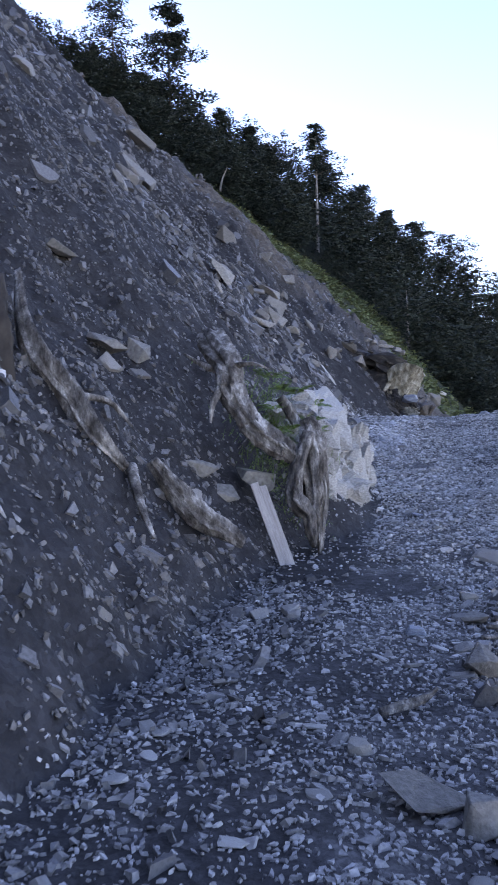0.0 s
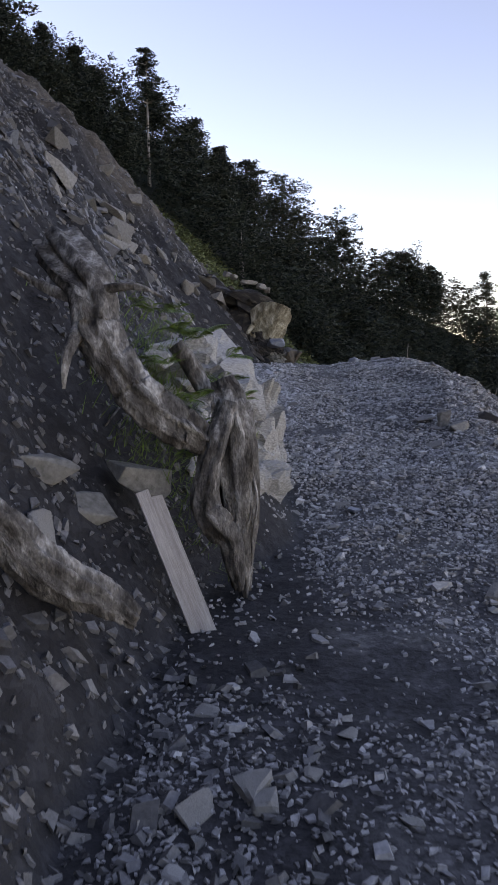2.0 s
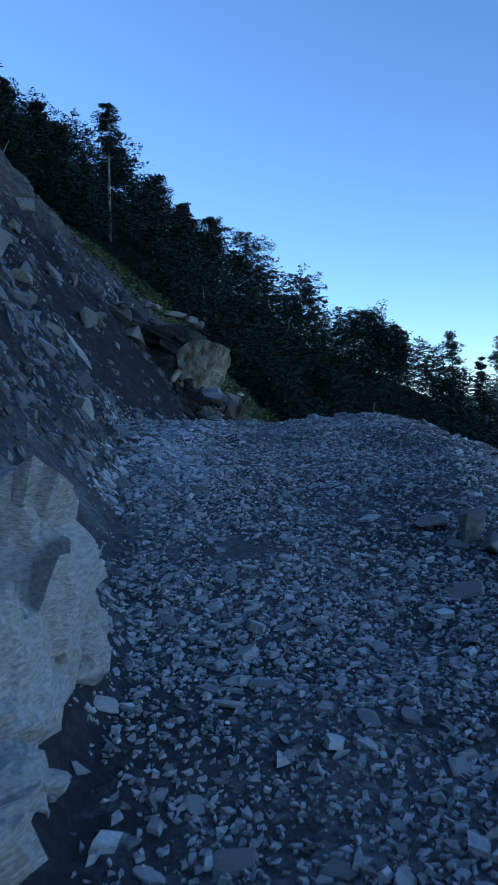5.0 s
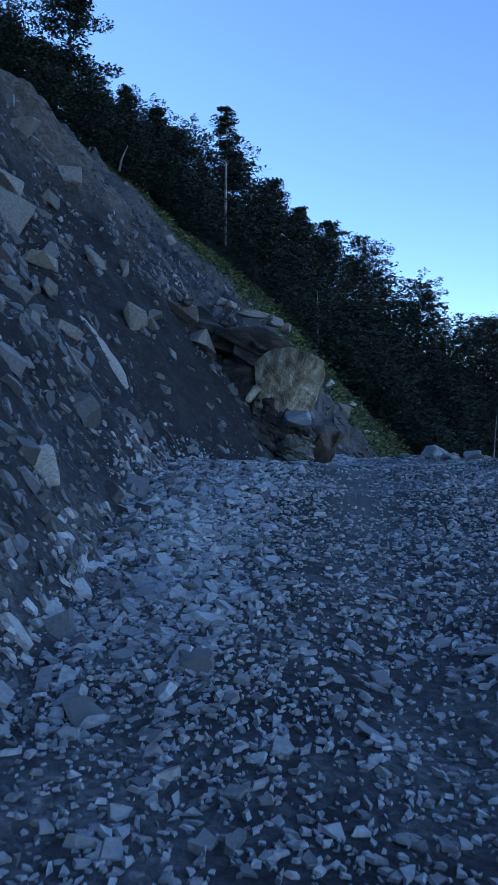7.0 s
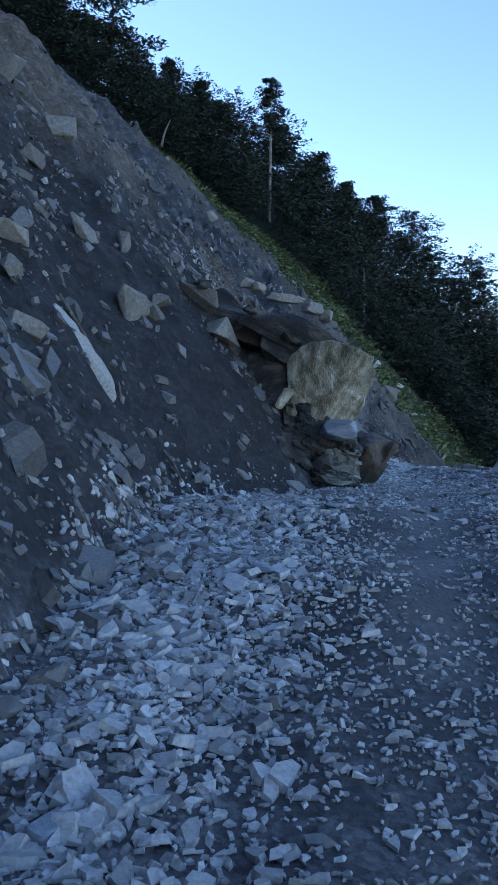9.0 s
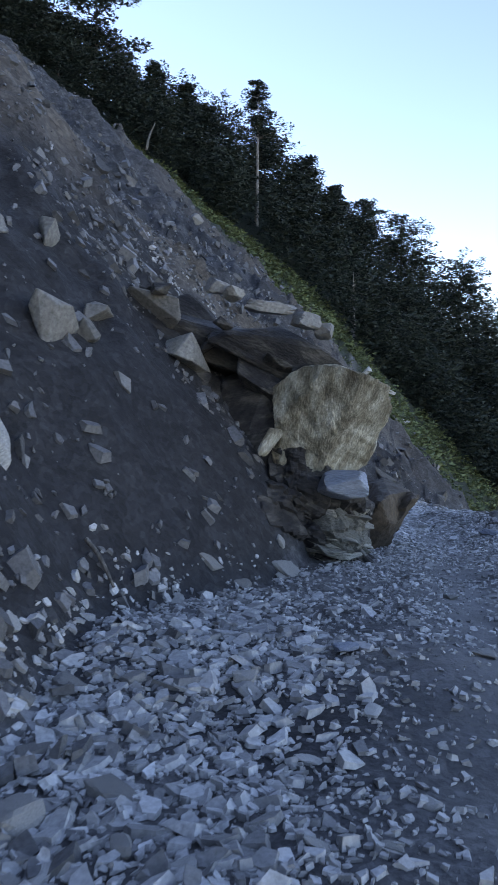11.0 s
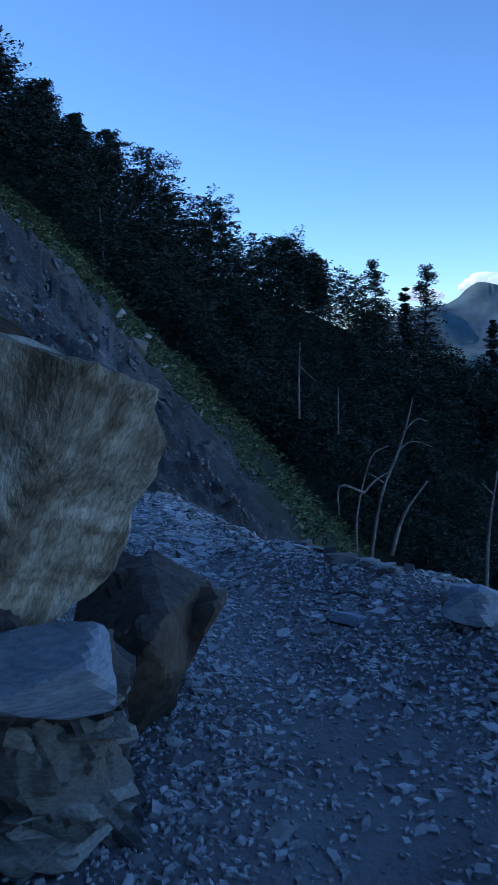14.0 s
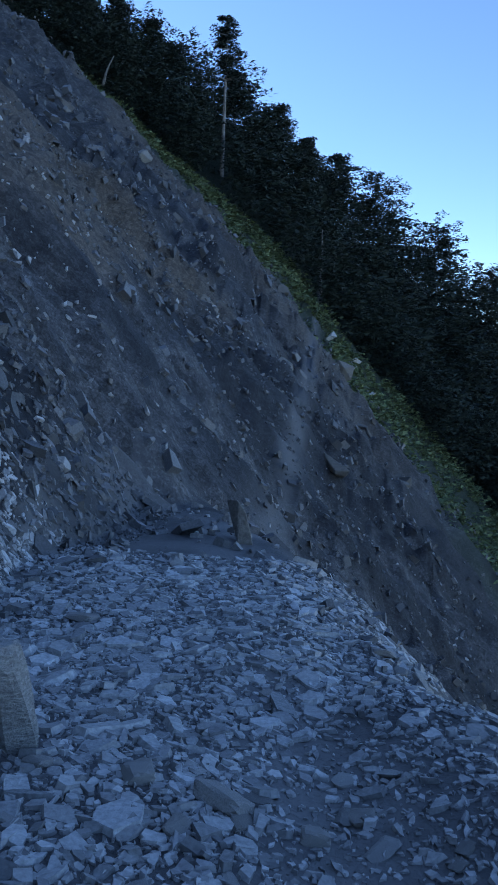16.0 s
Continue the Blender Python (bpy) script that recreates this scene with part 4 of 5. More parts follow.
# ---- plank, roots and sticks ----
def tube_along(name, points, radii, mat, parent=None, seed=0, sides=12, steps=7, grooves=0.16, wobble=0.02):
    """A gnarled tapering tube through the points."""
    pts, rad = np.array(points, float), np.array(radii, float)
    t = np.linspace(0, len(pts) - 1, (len(pts) - 1) * steps + 1)
    ext = np.vstack([2 * pts[0] - pts[1], pts, 2 * pts[-1] - pts[-2]])
    k = np.minimum(t.astype(int), len(pts) - 2)
    f = (t - k)[:, None]
    a, b, c, d = ext[k], ext[k + 1], ext[k + 2], ext[k + 3]
    line = 0.5 * (2 * b + (c - a) * f + (2 * a - 5 * b + 4 * c - d) * f ** 2 + (3 * b - a - 3 * c + d) * f ** 3)
    rr = np.interp(t, np.arange(len(rad)), rad)
    rs = np.random.default_rng(seed)
    blur = np.ones(5) / 5
    line = line + np.apply_along_axis(lambda q: np.convolve(q, blur)[2:2 + len(q)], 0, rs.normal(0, wobble * rr.mean() * 6, line.shape))
    way = np.gradient(line, axis=0)
    way /= np.linalg.norm(way, axis=1)[:, None] + 1e-9
    u = np.cross(way, [0.35, 0.8, 0.45])
    u /= np.linalg.norm(u, axis=1)[:, None] + 1e-9
    v = np.cross(way, u)
    ang = np.arange(sides) * 2 * np.pi / sides
    ph = rs.uniform(0, 6, 3)
    grain = np.apply_along_axis(lambda q: np.convolve(q, np.ones(9) / 9)[4:4 + len(q)], 0, rs.normal(0, 1, (len(t), sides)))
    wave = 1 + grooves * np.sin(2 * ang[None] + ph[0] + 0.25 * t[:, None]) + 0.6 * grooves * np.sin(5 * ang[None] + ph[1] - 0.2 * t[:, None]) + 0.8 * grooves * grain + 0.4 * grooves * rs.normal(0, 1, (1, sides))
    ring = line[:, None] + (rr[:, None] * wave)[..., None] * (np.cos(ang)[None, :, None] * u[:, None] + np.sin(ang)[None, :, None] * v[:, None])
    verts = ring.reshape(-1, 3)
    i, j = np.meshgrid(np.arange(len(t) - 1), np.arange(sides), indexing="ij")
    q = np.stack([i * sides + j, i * sides + (j + 1) % sides, (i + 1) * sides + (j + 1) % sides, (i + 1) * sides + j], -1).reshape(-1, 4)
    caps = np.stack([np.arange(sides)[::-1], (len(t) - 1) * sides + np.arange(sides)])
    return bulk(name, verts, [q, caps], mat, parent, True)


def plank():
    b = bmesh.new()
    w, d, h = 0.0675, 0.0175, 0.465
    shape = [(-w, -h), (w, -h), (w, h), (-w * 0.1, h), (-w * 0.1, h - 0.05), (-w, h - 0.055)]
    low = [b.verts.new((x, -d, z)) for x, z in shape]
    high = [b.verts.new((x, d, z)) for x, z in shape]
    b.faces.new(low[::-1])
    b.faces.new(high)
    for i in range(len(shape)):
        j = (i + 1) % len(shape)
        b.faces.new((low[i], low[j], high[j], high[i]))
    bmesh.ops.recalc_face_normals(b, faces=b.faces[:])
    bmesh.ops.bevel(b, geom=b.edges[:], offset=0.003, segments=1, affect="EDGES")
    me = bpy.data.meshes.new("plank")
    b.to_mesh(me)
    b.free()
    me.materials.append(PLANK)
    return new("plank", me)


board = plank()
low_end, high_end = Vector((-1.055, 7.28, -0.10)), Vector((-1.40, 7.53, 0.74))
up = (high_end - low_end).normalized()
out = Vector((0.35, -1, 0)) - up * up.dot(Vector((0.35, -1, 0)))
out.normalize()
side = out.cross(up)
board.matrix_world = Matrix.Translation((low_end + high_end) / 2) @ Matrix((side, -out, up)).transposed().to_4x4()
tagged(board, "weathered grey notched wooden plank leaning on the bank", "plank")

stump = new("tree_stump")
tagged(stump, "bleached dead stump with gnarled roots on the bank", "stump")
tube_along("trunk", [(-2.0, 8.25, 2.15), (-1.74, 7.85, 1.86), (-1.68, 7.72, 1.62), (-1.56, 7.68, 1.40), (-1.42, 7.68, 1.22), (-1.26, 7.75, 1.08), (-1.1, 7.85, 0.98)], [0.12, 0.11, 0.105, 0.09, 0.09, 0.1, 0.07], WOOD, stump, 1, 34, 12, 0.26)
tube_along("root", [(-0.93, 7.86, 1.19), (-1.0, 7.8, 0.98), (-1.06, 7.78, 0.80), (-1.08, 7.74, 0.60), (-1.03, 7.72, 0.50), (-0.95, 7.72, 0.40), (-0.92, 7.7, 0.24), (-0.9, 7.7, 0.1)],
           [0.05, 0.055, 0.06, 0.075, 0.085, 0.06, 0.045, 0.02], WOOD, stump, 2, 28, 9, 0.22)
tube_along("root", [(-0.92, 7.95, 1.18), (-0.84, 7.92, 0.98), (-0.80, 7.92, 0.74), (-0.80, 7.92, 0.5), (-0.83, 7.9, 0.28), (-0.84, 7.88, 0.05)], [0.055, 0.05, 0.035, 0.03, 0.025, 0.012], WOOD, stump, 3, 14)
# fat dark tube backing the roots, stands for the earthy mass between them
tube_along("root", [(-0.96, 8.05, 1.1), (-0.92, 8.02, 0.8), (-0.93, 8.0, 0.4), (-0.9, 7.95, 0.05)], [0.07, 0.09, 0.08, 0.04], BARK, stump, 4, 14)
tube_along("root", [(-1.72, 7.75, 1.7), (-1.8, 7.55, 1.5), (-1.82, 7.5, 1.3)], [0.05, 0.03, 0.008], WOOD, stump, 5)
tube_along("root", [(-1.66, 7.8, 1.85), (-1.45, 7.75, 1.86), (-1.3, 7.8, 1.8)], [0.03, 0.018, 0.006], WOOD, stump, 6)
tube_along("root", [(-1.76, 7.85, 1.8), (-1.95, 7.9, 1.86), (-2.2, 8.0, 2.0)], [0.04, 0.03, 0.01], WOOD, stump, 7)
for k in range(7):
    a = r.uniform(-0.98, -0.82)
    tube_along("rootlet", [(a, 7.9, r.uniform(0.8, 1.05)), (a + r.normal(0.02, 0.05), 7.85, 0.62), (a + r.normal(0.03, 0.06), 7.82, 0.4), (a + r.normal(0.03, 0.07), 7.8, r.uniform(0.1, 0.25))],
               [0.012, 0.009, 0.006, 0.002], WOOD, stump, 20 + k, 6, 5, 0.1, 0.06)
tube_along("splintered_trunk", [(-0.97, 8.05, 1.32), (-0.92, 8.0, 1.1), (-0.9, 7.96, 0.8), (-0.89, 7.92, 0.5), (-0.87, 7.88, 0.25), (-0.86, 7.86, 0.02)], [0.06, 0.11, 0.115, 0.09, 0.06, 0.015], WOOD, stump, 15, 40, 12, 0.34)
stump.location = (0, 0, 0)
log = tube_along("log", [(-1.26, 8.2, 1.54), (-1.17, 8.2, 1.40), (-1.08, 8.2, 1.24)], [0.045, 0.05, 0.045], WOOD, None, 8, 12, 5)
tagged(log, "short splintered pale log caught in the bank", "log")
old = new("fallen_root")
tagged(old, "long twisted bleached root lying down the slope", "root")
tube_along("stem", [(-3.2, 6.45, 2.62), (-3.02, 6.15, 2.2), (-2.8, 5.95, 1.84), (-2.52, 5.93, 1.5), (-2.3, 5.85, 1.2), (-2.12, 5.95, 0.98)], [0.03, 0.06, 0.085, 0.08, 0.07, 0.03], WOOD, old, 9, 36, 12, 0.34)
tube_along("stem", [(-2.02, 6.3, 1.02), (-1.86, 6.35, 0.78), (-1.7, 6.42, 0.58), (-1.5, 6.55, 0.42), (-1.36, 6.62, 0.3)], [0.04, 0.07, 0.085, 0.07, 0.04], WOOD, old, 14, 36, 12, 0.3)
tube_along("branch", [(-2.5, 5.9, 1.55), (-2.3, 6.1, 1.5), (-2.15, 6.2, 1.3)], [0.035, 0.025, 0.01], WOOD, old, 10)
tube_along("branch", [(-2.1, 6.0, 1.0), (-1.95, 5.75, 0.75), (-1.8, 5.6, 0.5)], [0.04, 0.03, 0.012], WOOD, old, 12)
drift = tube_along("driftwood", [(-0.16, 3.92, 0.0), (-0.05, 3.98, 0.02), (0.05, 4.05, 0.03), (0.12, 4.16, 0.05)], [0.018, 0.024, 0.02, 0.008], WOOD, None, 13, 14, 9)
drift.location = (0, 0, -0.08)
tagged(drift, "short bent piece of grey driftwood on the track", "wood")
edge_root = new("hanging_root")
tagged(edge_root, "thin roots hanging over the track's outer edge", "root")
for k in range(6):
    a, c = 0.62 + 0.05 * k, 5.2 + 0.22 * k
    tube_along("root", [(a - 0.2, c, float(ground(a - 0.2, c)) + 0.03), (a, c - 0.05, float(ground(a, c)) + 0.04), (a + 0.2, c - 0.2 + 0.04 * k, float(ground(a + 0.2, c)) - 0.02)], [0.014, 0.012, 0.006], WOOD, edge_root, 50 + k, 6, 5, 0.1, 0.05)
# added dark tube in place of the shaded hollow under the bank
dark = tube_along("hollow_stand_in", [(-3.25, 6.1, 2.5), (-3.1, 5.75, 2.0), (-2.95, 5.55, 1.5)], [0.10, 0.17, 0.10], BARK, None, 11, 32, 10, 0.34)
tagged(dark, "dark brown tube standing in for the bank's shaded hollow", "stump")
for a, b, w in (((-2.35, 20.72), (-1.87, 20.72), 0.018), ((-1.39, 20.68), (-1.2, 20.6), 0.014), ((-2.2, 13.5), (-2.6, 14.2), 0.02), ((-3.0, 11.0), (-2.6, 10.6), 0.016),
                ((-3.2, 16.1), (-3.5, 16.2), 0.03), ((0.02, 35.3), (0.42, 30.2), 0.03), ((1.8, 25.2), (1.6, 25.4), 0.012), ((-1.5, 9.0), (-1.75, 8.4), 0.014)):
    za, zb = float(ground(*a)) + 0.05, float(ground(*b)) + 0.05
    mid = ((a[0] + b[0]) / 2, (a[1] + b[1]) / 2, (za + zb) / 2 + 0.03)
    tagged(tube_along("stick", [(*a, za), mid, (*b, zb)], [w, w * 0.9, w * 0.5], WOOD, None, int(100 * w * a[1]) % 97, 7, 4), "thin bleached stick lying on the rubble", "stick", "sticks on the slope")


# ---- plants ----
def frond(r, length, lean):
    """One fern frond: an arching stalk with paired leaflets."""
    n = 18
    t = np.linspace(0.08, 1, n)
    x = length * t * math.cos(lean)
    z = length * (t * math.sin(lean) - 0.45 * t ** 2)
    verts, faces = [], []
    for i in range(n):
        size = length * 0.24 * math.sin(math.pi * min(1, t[i] * 0.85 + 0.12)) + 0.006
        for s in (-1, 1):
            a = len(verts)
            drop = -0.25 * size
            w = length * 0.008
            verts += [(x[i] - w, 0, z[i]), (x[i] + w, 0, z[i]), (x[i] + w * 1.6 + 0.3 * size, s * size * 0.6, z[i] + drop * 0.4), (x[i] + 0.42 * size, s * size, z[i] + drop), (x[i] - w * 0.2 + 0.2 * size, s * size * 0.6, z[i] + drop * 0.4)]
            faces.append((a, a + 1, a + 2, a + 3, a + 4) if s > 0 else (a + 4, a + 3, a + 2, a + 1, a))
    return verts, faces


FRONDS = []
for k in range(4):
    v, fs = frond(r, 0.34, 0.5 + 0.15 * k)
    me = bpy.data.meshes.new("frond")
    me.from_pydata(v, [], fs)
    me.materials.append(FERN)
    FRONDS.append(me)
for fx, fy, fz, count, size in ((-1.08, 8.05, 1.05, 8, 1.0), (-1.22, 8.1, 0.88, 7, 0.85), (-1.32, 8.2, 1.42, 8, 1.0), (-0.97, 8.3, 1.28, 8, 0.9), (-1.15, 8.5, 1.58, 9, 1.1), (-0.95, 8.6, 1.45, 6, 0.9), (-1.4, 8.4, 1.75, 7, 1.1), (-1.05, 8.0, 0.92, 8, 0.8), (-0.9, 8.15, 1.18, 7, 0.8), (-1.25, 8.3, 1.62, 8, 1.0), (-1.18, 7.95, 1.2, 7, 0.9)):
    plant = new("fern")
    plant.location = (fx, fy, fz)
    for k in range(count):
        leaf = new("frond", FRONDS[r.integers(4)])
        leaf.parent = plant
        s = 0.75 * size * r.uniform(0.7, 1.1)
        leaf.matrix_basis = pose(0, 0, 0, r.uniform(-15, 15), r.uniform(-10, 15), -60 + r.uniform(-110, 110)) @ Matrix.Diagonal((s, s, s, 1))
    tagged(plant, "green fern hanging from the bank", "fern", "ferns on the bank")
blades_v, blades_f = [], []
for k in range(1500):
    gxp, gyp = r.normal(-1.35, 0.22), r.uniform(7.9, 9.3)
    base = np.array([gxp, gyp, float(hillside(gxp, gyp)) + r.uniform(0.0, 0.5)])
    tip = base + np.array([r.normal(0.06, 0.06), r.normal(-0.05, 0.06), r.uniform(-0.05, 0.16)])
    a = len(blades_v)
    blades_v += [base - [0.003, 0, 0], base + [0.003, 0.002, 0], tip]
    blades_f.append((a, a + 1, a + 2))
tagged(bulk("grass", np.array(blades_v), np.array(blades_f), FERN), "sparse green grass on the bank", "grass", kind="stuff")


def leaf_cloud(r, centres, radii, per, leaf, squash=0.55):
    """Leaf faces scattered in clumps."""
    which = r.integers(0, len(centres), per)
    p = r.normal(0, 1, (per, 3))
    p /= np.linalg.norm(p, axis=1)[:, None]
    p = centres[which] + p * (radii[which] * r.uniform(0.3, 1.0, per) ** 0.6)[:, None] * np.array([1, 1, squash])
    a, b = r.normal(0, leaf, (per, 3)), r.normal(0, leaf, (per, 3))
    a[:, 2] *= 0.6
    b[:, 2] *= 0.6
    verts = np.stack([p, p + a, p + a * 0.4 + b, p - a * 0.5 + b * 0.6], 1).reshape(-1, 3)
    return verts, np.arange(per * 4).reshape(-1, 4)


sx = r.uniform(-42, 42, 12000)
sy = wood_line(sx) + 3 - (green_depth(sx) + 3) * r.uniform(0, 1, 12000) ** 1.3
pick = 1.3 * rough(sx, sy, 5, 63) + 0.6 * rough(sx, sy, 1.8, 65) + (sy - wood_line(sx)) / green_depth(sx) > -0.6
sx, sy = sx[pick], sy[pick]
near_band = np.stack([sx, sy, ground(sx, sy) + 0.2], -1)
tagged(bulk("scrub", *leaf_cloud(r, near_band, r.uniform(0.4, 1.3, len(sx)), 75000, 0.2), SCRUB), "green scrub and tall grass along the slide's edge", "scrub", kind="stuff")


# ---- woods ----
def tree_parts(r, height, spread, bare=0.35, layers=9, per=700, leaf=0.22, flat=False):
    """Trunk and limb tubes and crown leaves of a conifer with flat sprays."""
    lean = r.normal(0, 0.02, 2)
    top = np.array([lean[0] * height, lean[1] * height, height])
    tubes = [(np.array([0, 0, -1.0]), top, 0.015 * height + 0.05, 0.03)]
    centres, radii = [], []
    for i in range(layers):
        f = bare + (1 - bare) * (i + r.uniform(0.1, 0.9)) / layers
        for _ in range(3 if i < layers - 2 else 2):
            a = r.uniform(0, 6.283)
            reach = spread * ((1.0 if flat else (1.08 - f) ** 0.55) * r.uniform(0.4, 1.1))
            start = top * f
            end = start + np.array([math.cos(a) * reach, math.sin(a) * reach, r.uniform(-0.1, 0.25) * reach])
            tubes.append((start, end, 0.005 * height, 0.02))
            for g in (0.5, 1.0):
                centres.append(start + (end - start) * g + [0, 0, 0.02 * height])
                radii.append(spread * r.uniform(0.2, 0.4) * (1.2 - 0.5 * f))
    centres.append(top)
    radii.append(spread * 0.18)
    return tubes, leaf_cloud(r, np.array(centres), np.array(radii), per, leaf, 0.62)


def tube_mesh(tubes, sides=6):
    verts, faces = [], []
    for a, b, ra, rb in tubes:
        way = (b - a) / (np.linalg.norm(b - a) + 1e-9)
        u = np.cross(way, [0.3, 0.9, 0.2])
        u /= np.linalg.norm(u)
        v = np.cross(way, u)
        at = len(verts)
        for p, rr in ((a, ra), (b, rb)):
            for k in range(sides):
                t = 6.2832 * k / sides
                verts.append(p + rr * (math.cos(t) * u + math.sin(t) * v))
        for k in range(sides):
            faces.append((at + k, at + (k + 1) % sides, at + sides + (k + 1) % sides, at + sides + k))
    return np.array(verts), np.array(faces)


def tree(x, y, top, spread, seed, label, bare=0.3, bark=BARK, per=6500, leaf=0.17, layers=24, flat=False, group="trees on the skyline"):
    rt = np.random.default_rng(seed)
    z = float(ground(x, y))
    tubes, leaves = tree_parts(rt, max(top - z, 4), spread, bare, layers, per, leaf, flat)
    root = new("pine_tree")
    root.location = (x, y, z)
    bulk("trunk", *tube_mesh(tubes, 6), bark, root, True)
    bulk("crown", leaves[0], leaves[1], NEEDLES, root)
    return tagged(root, label, "tree", group)


tall = tree(-14.8, 143, 51, 3.9, 301, "tall pine with a long bare pale trunk", 0.6, PALE_BARK, 5200, 0.16, 9)
tree(-44, 155, 80, 8.5, 302, "large dense dark conifer at the slide's top", 0.12, BARK, 11000, 0.27, 13)
tree(-55, 155, 86, 8, 303, "tall open conifer with a leaning crown", 0.45, BARK, 3200, 0.24, 8)
tree(-49, 150, 66, 5.0, 304, "dark conifer beside the slide's top", 0.15, BARK, 3600, 0.25, 10)
for x, y, top, spread, seed, flat, bare in ((-36, 163, 63, 3.6, 305, False, .2), (-30, 163, 59, 3.4, 306, False, .2), (-26.5, 163, 55, 3.2, 307, False, .2), (-16, 164, 51, 4.0, 308, False, .15),
                                            (-8, 163, 45.5, 4.4, 309, False, .15), (-3.4, 165, 41, 3.0, 310, False, .45), (1.5, 164, 38, 3.6, 311, True, .4), (8.3, 163, 34.5, 4.6, 312, True, .3),
                                            (18.5, 163, 27, 4.0, 313, True, .3), (30, 162, 20, 5.0, 314, True, .55), (33.5, 163, 17.5, 4.0, 315, False, .3), (37.5, 163, 17.5, 3.6, 316, False, .2),
                                            (47, 160, 15.5, 4.0, 317, False, .1), (52.5, 161, 11, 2.4, 318, False, .1), (55.5, 160, 14.5, 4.4, 319, False, .3), (69, 161, 5.2, 2.0, 320, False, .2),
                                            (78.5, 160, 5.2, 5.0, 321, True, .3), (84, 160, 2.0, 4.5, 322, True, .4)):
    tree(x, y, top, spread, seed, "flat-topped dark pine on the wooded skyline" if flat else "dark conifer standing on the wooded skyline", bare, flat=flat)


def woods(count):
    rw = np.random.default_rng(99)
    batches, kinds = [], []
    for k in range(12):
        _, leaves = tree_parts(rw, 1.0, 0.34, rw.uniform(0.05, 0.25), 11, 470, 0.028)
        kinds.append((leaves[0].reshape(-1, 4, 3)[:, :3].reshape(-1, 3), np.arange(len(leaves[1]) * 3).reshape(-1, 3)))
    n = 0
    while n < count:
        x, y = rw.uniform(-80, 110), rw.uniform(62, 172)
        if y < float(wood_line(x)) + 0.8 or (y < 142 and abs(x + 14.8 * (y - 10) / 133) < 1.7) or (y < 128 and abs(x - 0.4) < 1.3):
            continue
        z = float(ground(x, y)) - 0.5
        h = rw.uniform(6, 12)
        lv, lf = kinds[rw.integers(12)]
        a = rw.uniform(0, 6.28)
        c, s = math.cos(a), math.sin(a)
        wide = rw.uniform(0.9, 1.35)
        turn = np.array([[c * wide, -s * wide, 0], [s * wide, c * wide, 0], [0, 0, 1]]) * h
        batches.append((lv @ turn.T + [x, y, z], [lf]))
        n += 1
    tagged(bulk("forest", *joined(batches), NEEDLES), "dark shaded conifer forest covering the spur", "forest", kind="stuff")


woods(1500)


def snag(name, paths, label, bark=PALE_BARK):
    ob = new(name)
    for k, (points, width) in enumerate(paths):
        tube_along("trunk" if k == 0 else "branch", points, np.linspace(width, width * 0.3, len(points)), bark, ob, k, 7, 4, 0.08, 0.05)
    return tagged(ob, label, "dead tree", "dead trees")


snag("dead_tree", [([(22.1, 88, -17), (23.2, 88, -11), (24.8, 88, -7), (25.6, 88, -4.5), (26.1, 88, -2.5)], 0.17),
                   ([(24.6, 88, -7.2), (26, 88, -6.3), (27.7, 87.6, -6.8)], 0.1), ([(25.2, 88, -5.5), (26.4, 88, -4.4), (27.4, 88, -4.6)], 0.08), ([(23.4, 88, -9.8), (22, 87.5, -8.8)], 0.08)],
     "bare grey dead tree with crooked branches")
snag("dead_tree", [([(20.3, 86, -16), (20.4, 86, -12), (21.6, 86, -7.3), (23.2, 86, -6.3)], 0.11), ([(21.0, 86, -10.2), (18.9, 86, -9.5), (18.8, 86, -12)], 0.14), ([(21.0, 86, -10.2), (22, 86, -9.2), (23.5, 86, -8.4)], 0.12)],
     "thin dead tree with a broken hanging limb")
snag("dead_log", [([(23, 85, -15.5), (24.2, 85, -12), (26.2, 85, -9.3)], 0.22)], "leaning pale dead log at the forest's edge")
snag("dead_tree", [([(21.1, 110, -6), (21.2, 110, -1), (21.4, 110, 2.6)], 0.14), ([(21.2, 110, 0), (22.8, 110, -1.6)], 0.07)], "slender pale dead tree in the forest")
snag("dead_tree", [([(25.6, 110, -8), (25.7, 110, -2.5)], 0.12)], "short pale dead trunk in the forest")
snag("dead_tree", [([(32, 86, -20), (32.3, 86, -14), (33, 86, -9)], 0.25), ([(32.6, 86, -11), (31.6, 86, -10)], 0.1)], "grey dead tree low in the forest")
snag("bare_trunk", [([(0.4, 128, 9), (0.3, 128, 14), (0.1, 128, 20)], 0.2)], "pale bare trunk standing at the slide's edge")
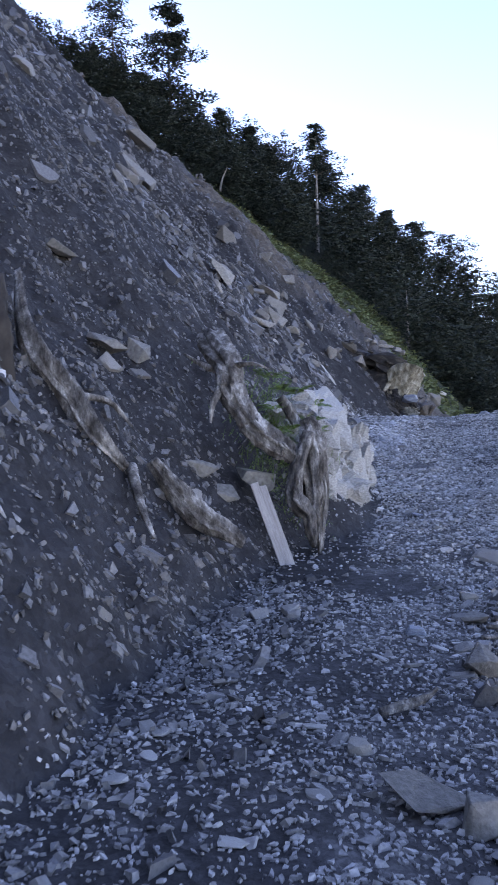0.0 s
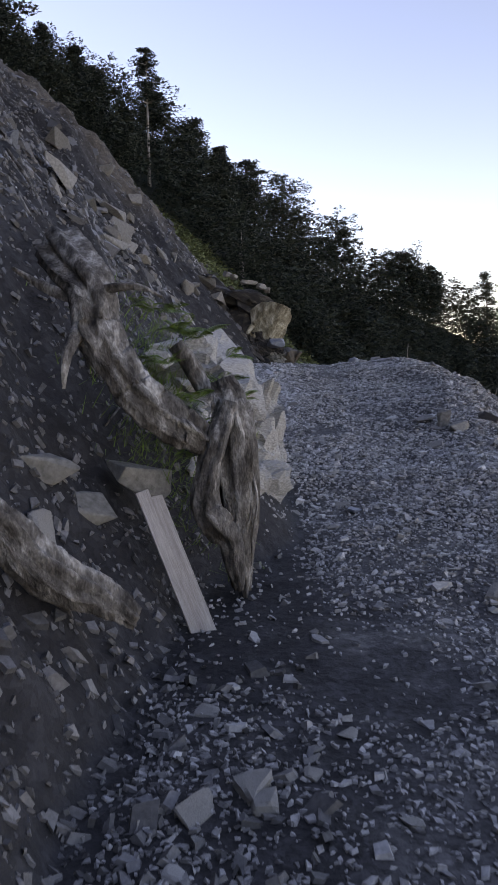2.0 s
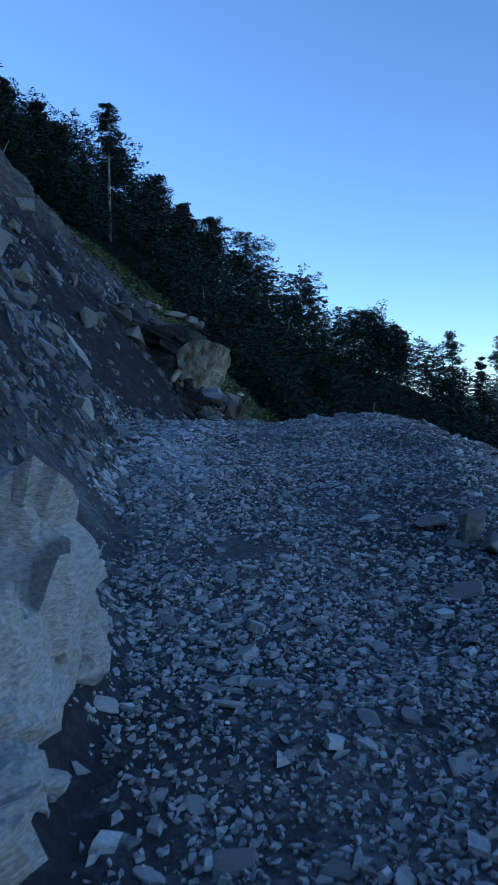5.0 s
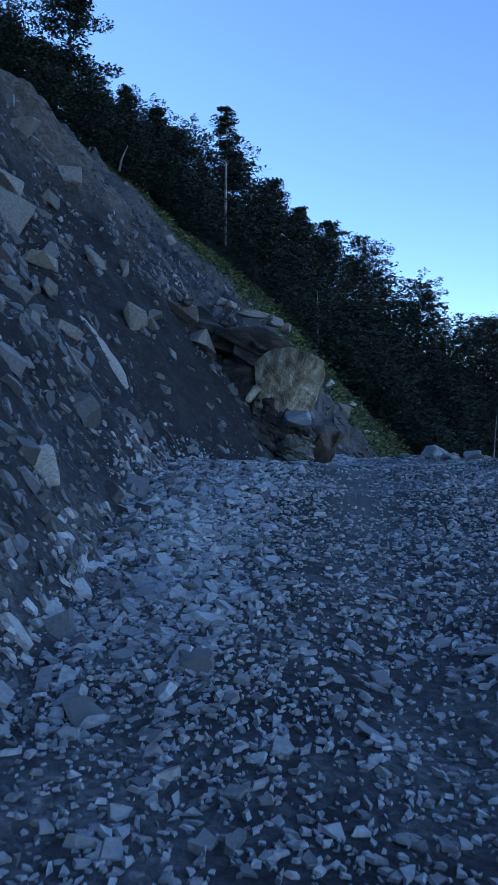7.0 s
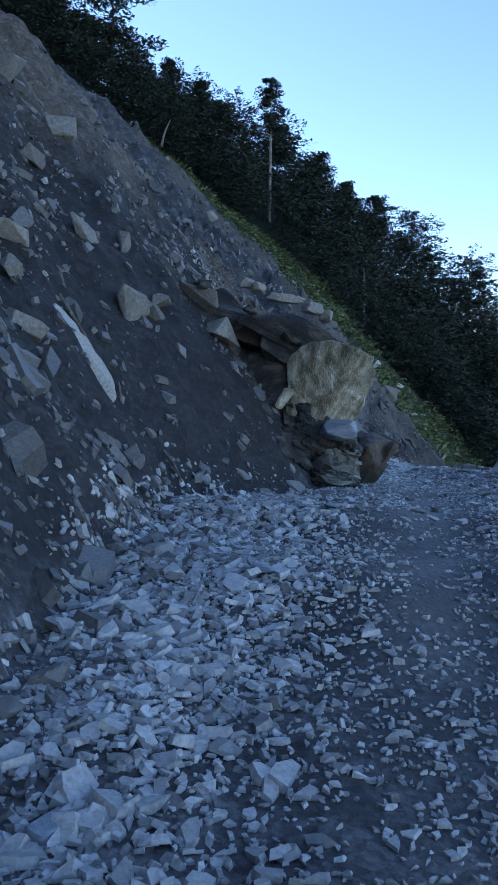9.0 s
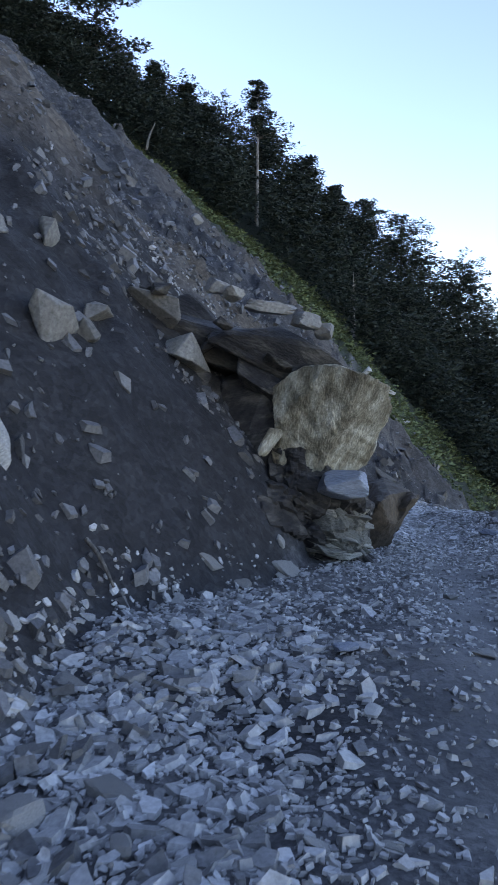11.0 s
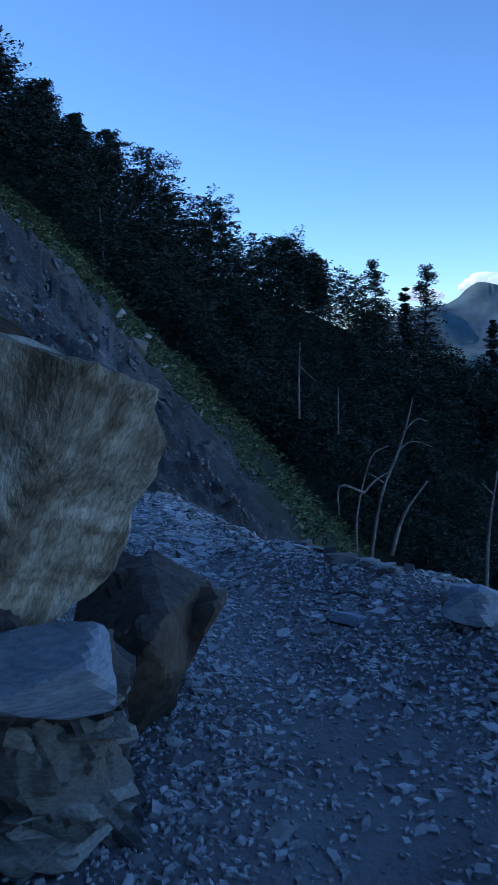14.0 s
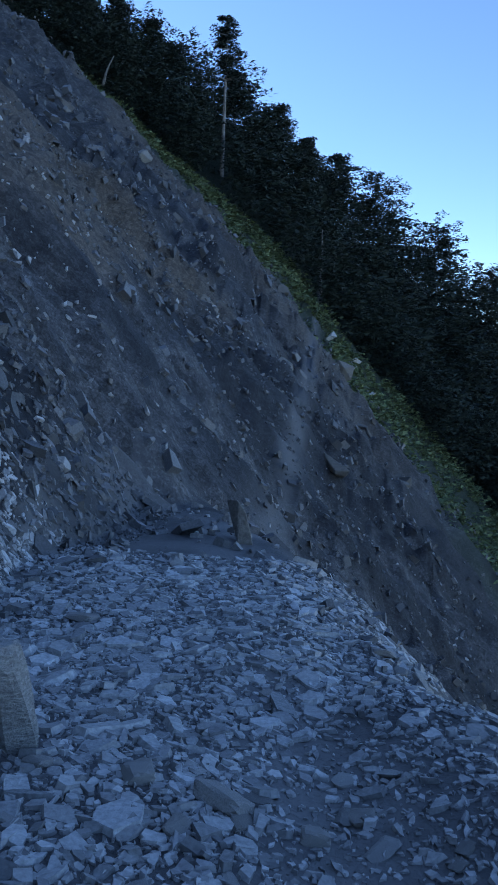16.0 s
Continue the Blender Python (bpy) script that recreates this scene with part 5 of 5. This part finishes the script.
snag("dead_log", [([(-29.7, 133, 38.6), (-29.2, 133, 40.6), (-28.4, 133, 42.4)], 0.2)], "pale broken log leaning at the forest edge")

# ---- distance ----
mx, my = np.linspace(100, 1700, 130), np.linspace(1250, 2600, 45)
MX, MY = np.meshgrid(mx, my)
crest = np.interp(mx, [100, 500, 613, 661, 720, 756, 806, 857, 920, 962, 1150, 1700], [-60, 30, 72, 76, 105, 112, 101, 83, 100, 94, 70, 10])
MZ = crest[None] - np.abs(MY - 1550) * np.where(MY < 1550, 0.55, 0.6) + np.minimum(1, np.abs(MY - 1550) / 120) * 26 * rough(MX, MY, 130, 5, 5) + 9 * rough(MX, MY, 60, 8, 4)
cell = (np.arange(44)[:, None] * 130 + np.arange(129)[None]).ravel()
far = bulk("mountain", np.stack([MX, MY, MZ], -1).reshape(-1, 3), np.stack([cell, cell + 1, cell + 131, cell + 130], -1), HAZY_ROCK, smooth_shade=True)
tagged(far, "distant mountain ridge with two peaks, blue haze put into its colour", "mountain", kind="structure")
CLOUD = material("cloud", [(0.8, 0.8, 0.8), (0.85, 0.85, 0.85)], 0.002, 1.0, 0.0, 0.01, mottled=0.03)
# glow added in place of scattered sunlight, to keep the undersides white
CLOUD.node_tree.nodes["Principled BSDF"].inputs["Emission Color"].default_value = (1, 1, 1, 1)
CLOUD.node_tree.nodes["Principled BSDF"].inputs["Emission Strength"].default_value = 0.45
rc = np.random.default_rng(5)
for cx, cz, wide in ((1170, 150, 90), (1470, 175, 150), (1770, 165, 110)):
    p, faces = sphere_points(3)
    batches = []
    for k in range(12):
        u = rc.uniform(-1, 1)
        size = wide * 0.34 * (1.1 - u * u) * rc.uniform(0.6, 1.0)
        lump = p * (1 + 0.2 * grain3(p + k, 0.6, 7))[:, None] * np.array([size * 1.5, size, size * 0.8])
        batches.append((lump + [u * wide, rc.uniform(-30, 30), size * 0.5], [np.array(faces)]))
    ob = bulk("cloud", *joined(batches), CLOUD, None, True)
    ob.location = (cx, 3000, cz)
    tagged(ob, "small white cloud behind the far peaks", "cloud", "clouds")
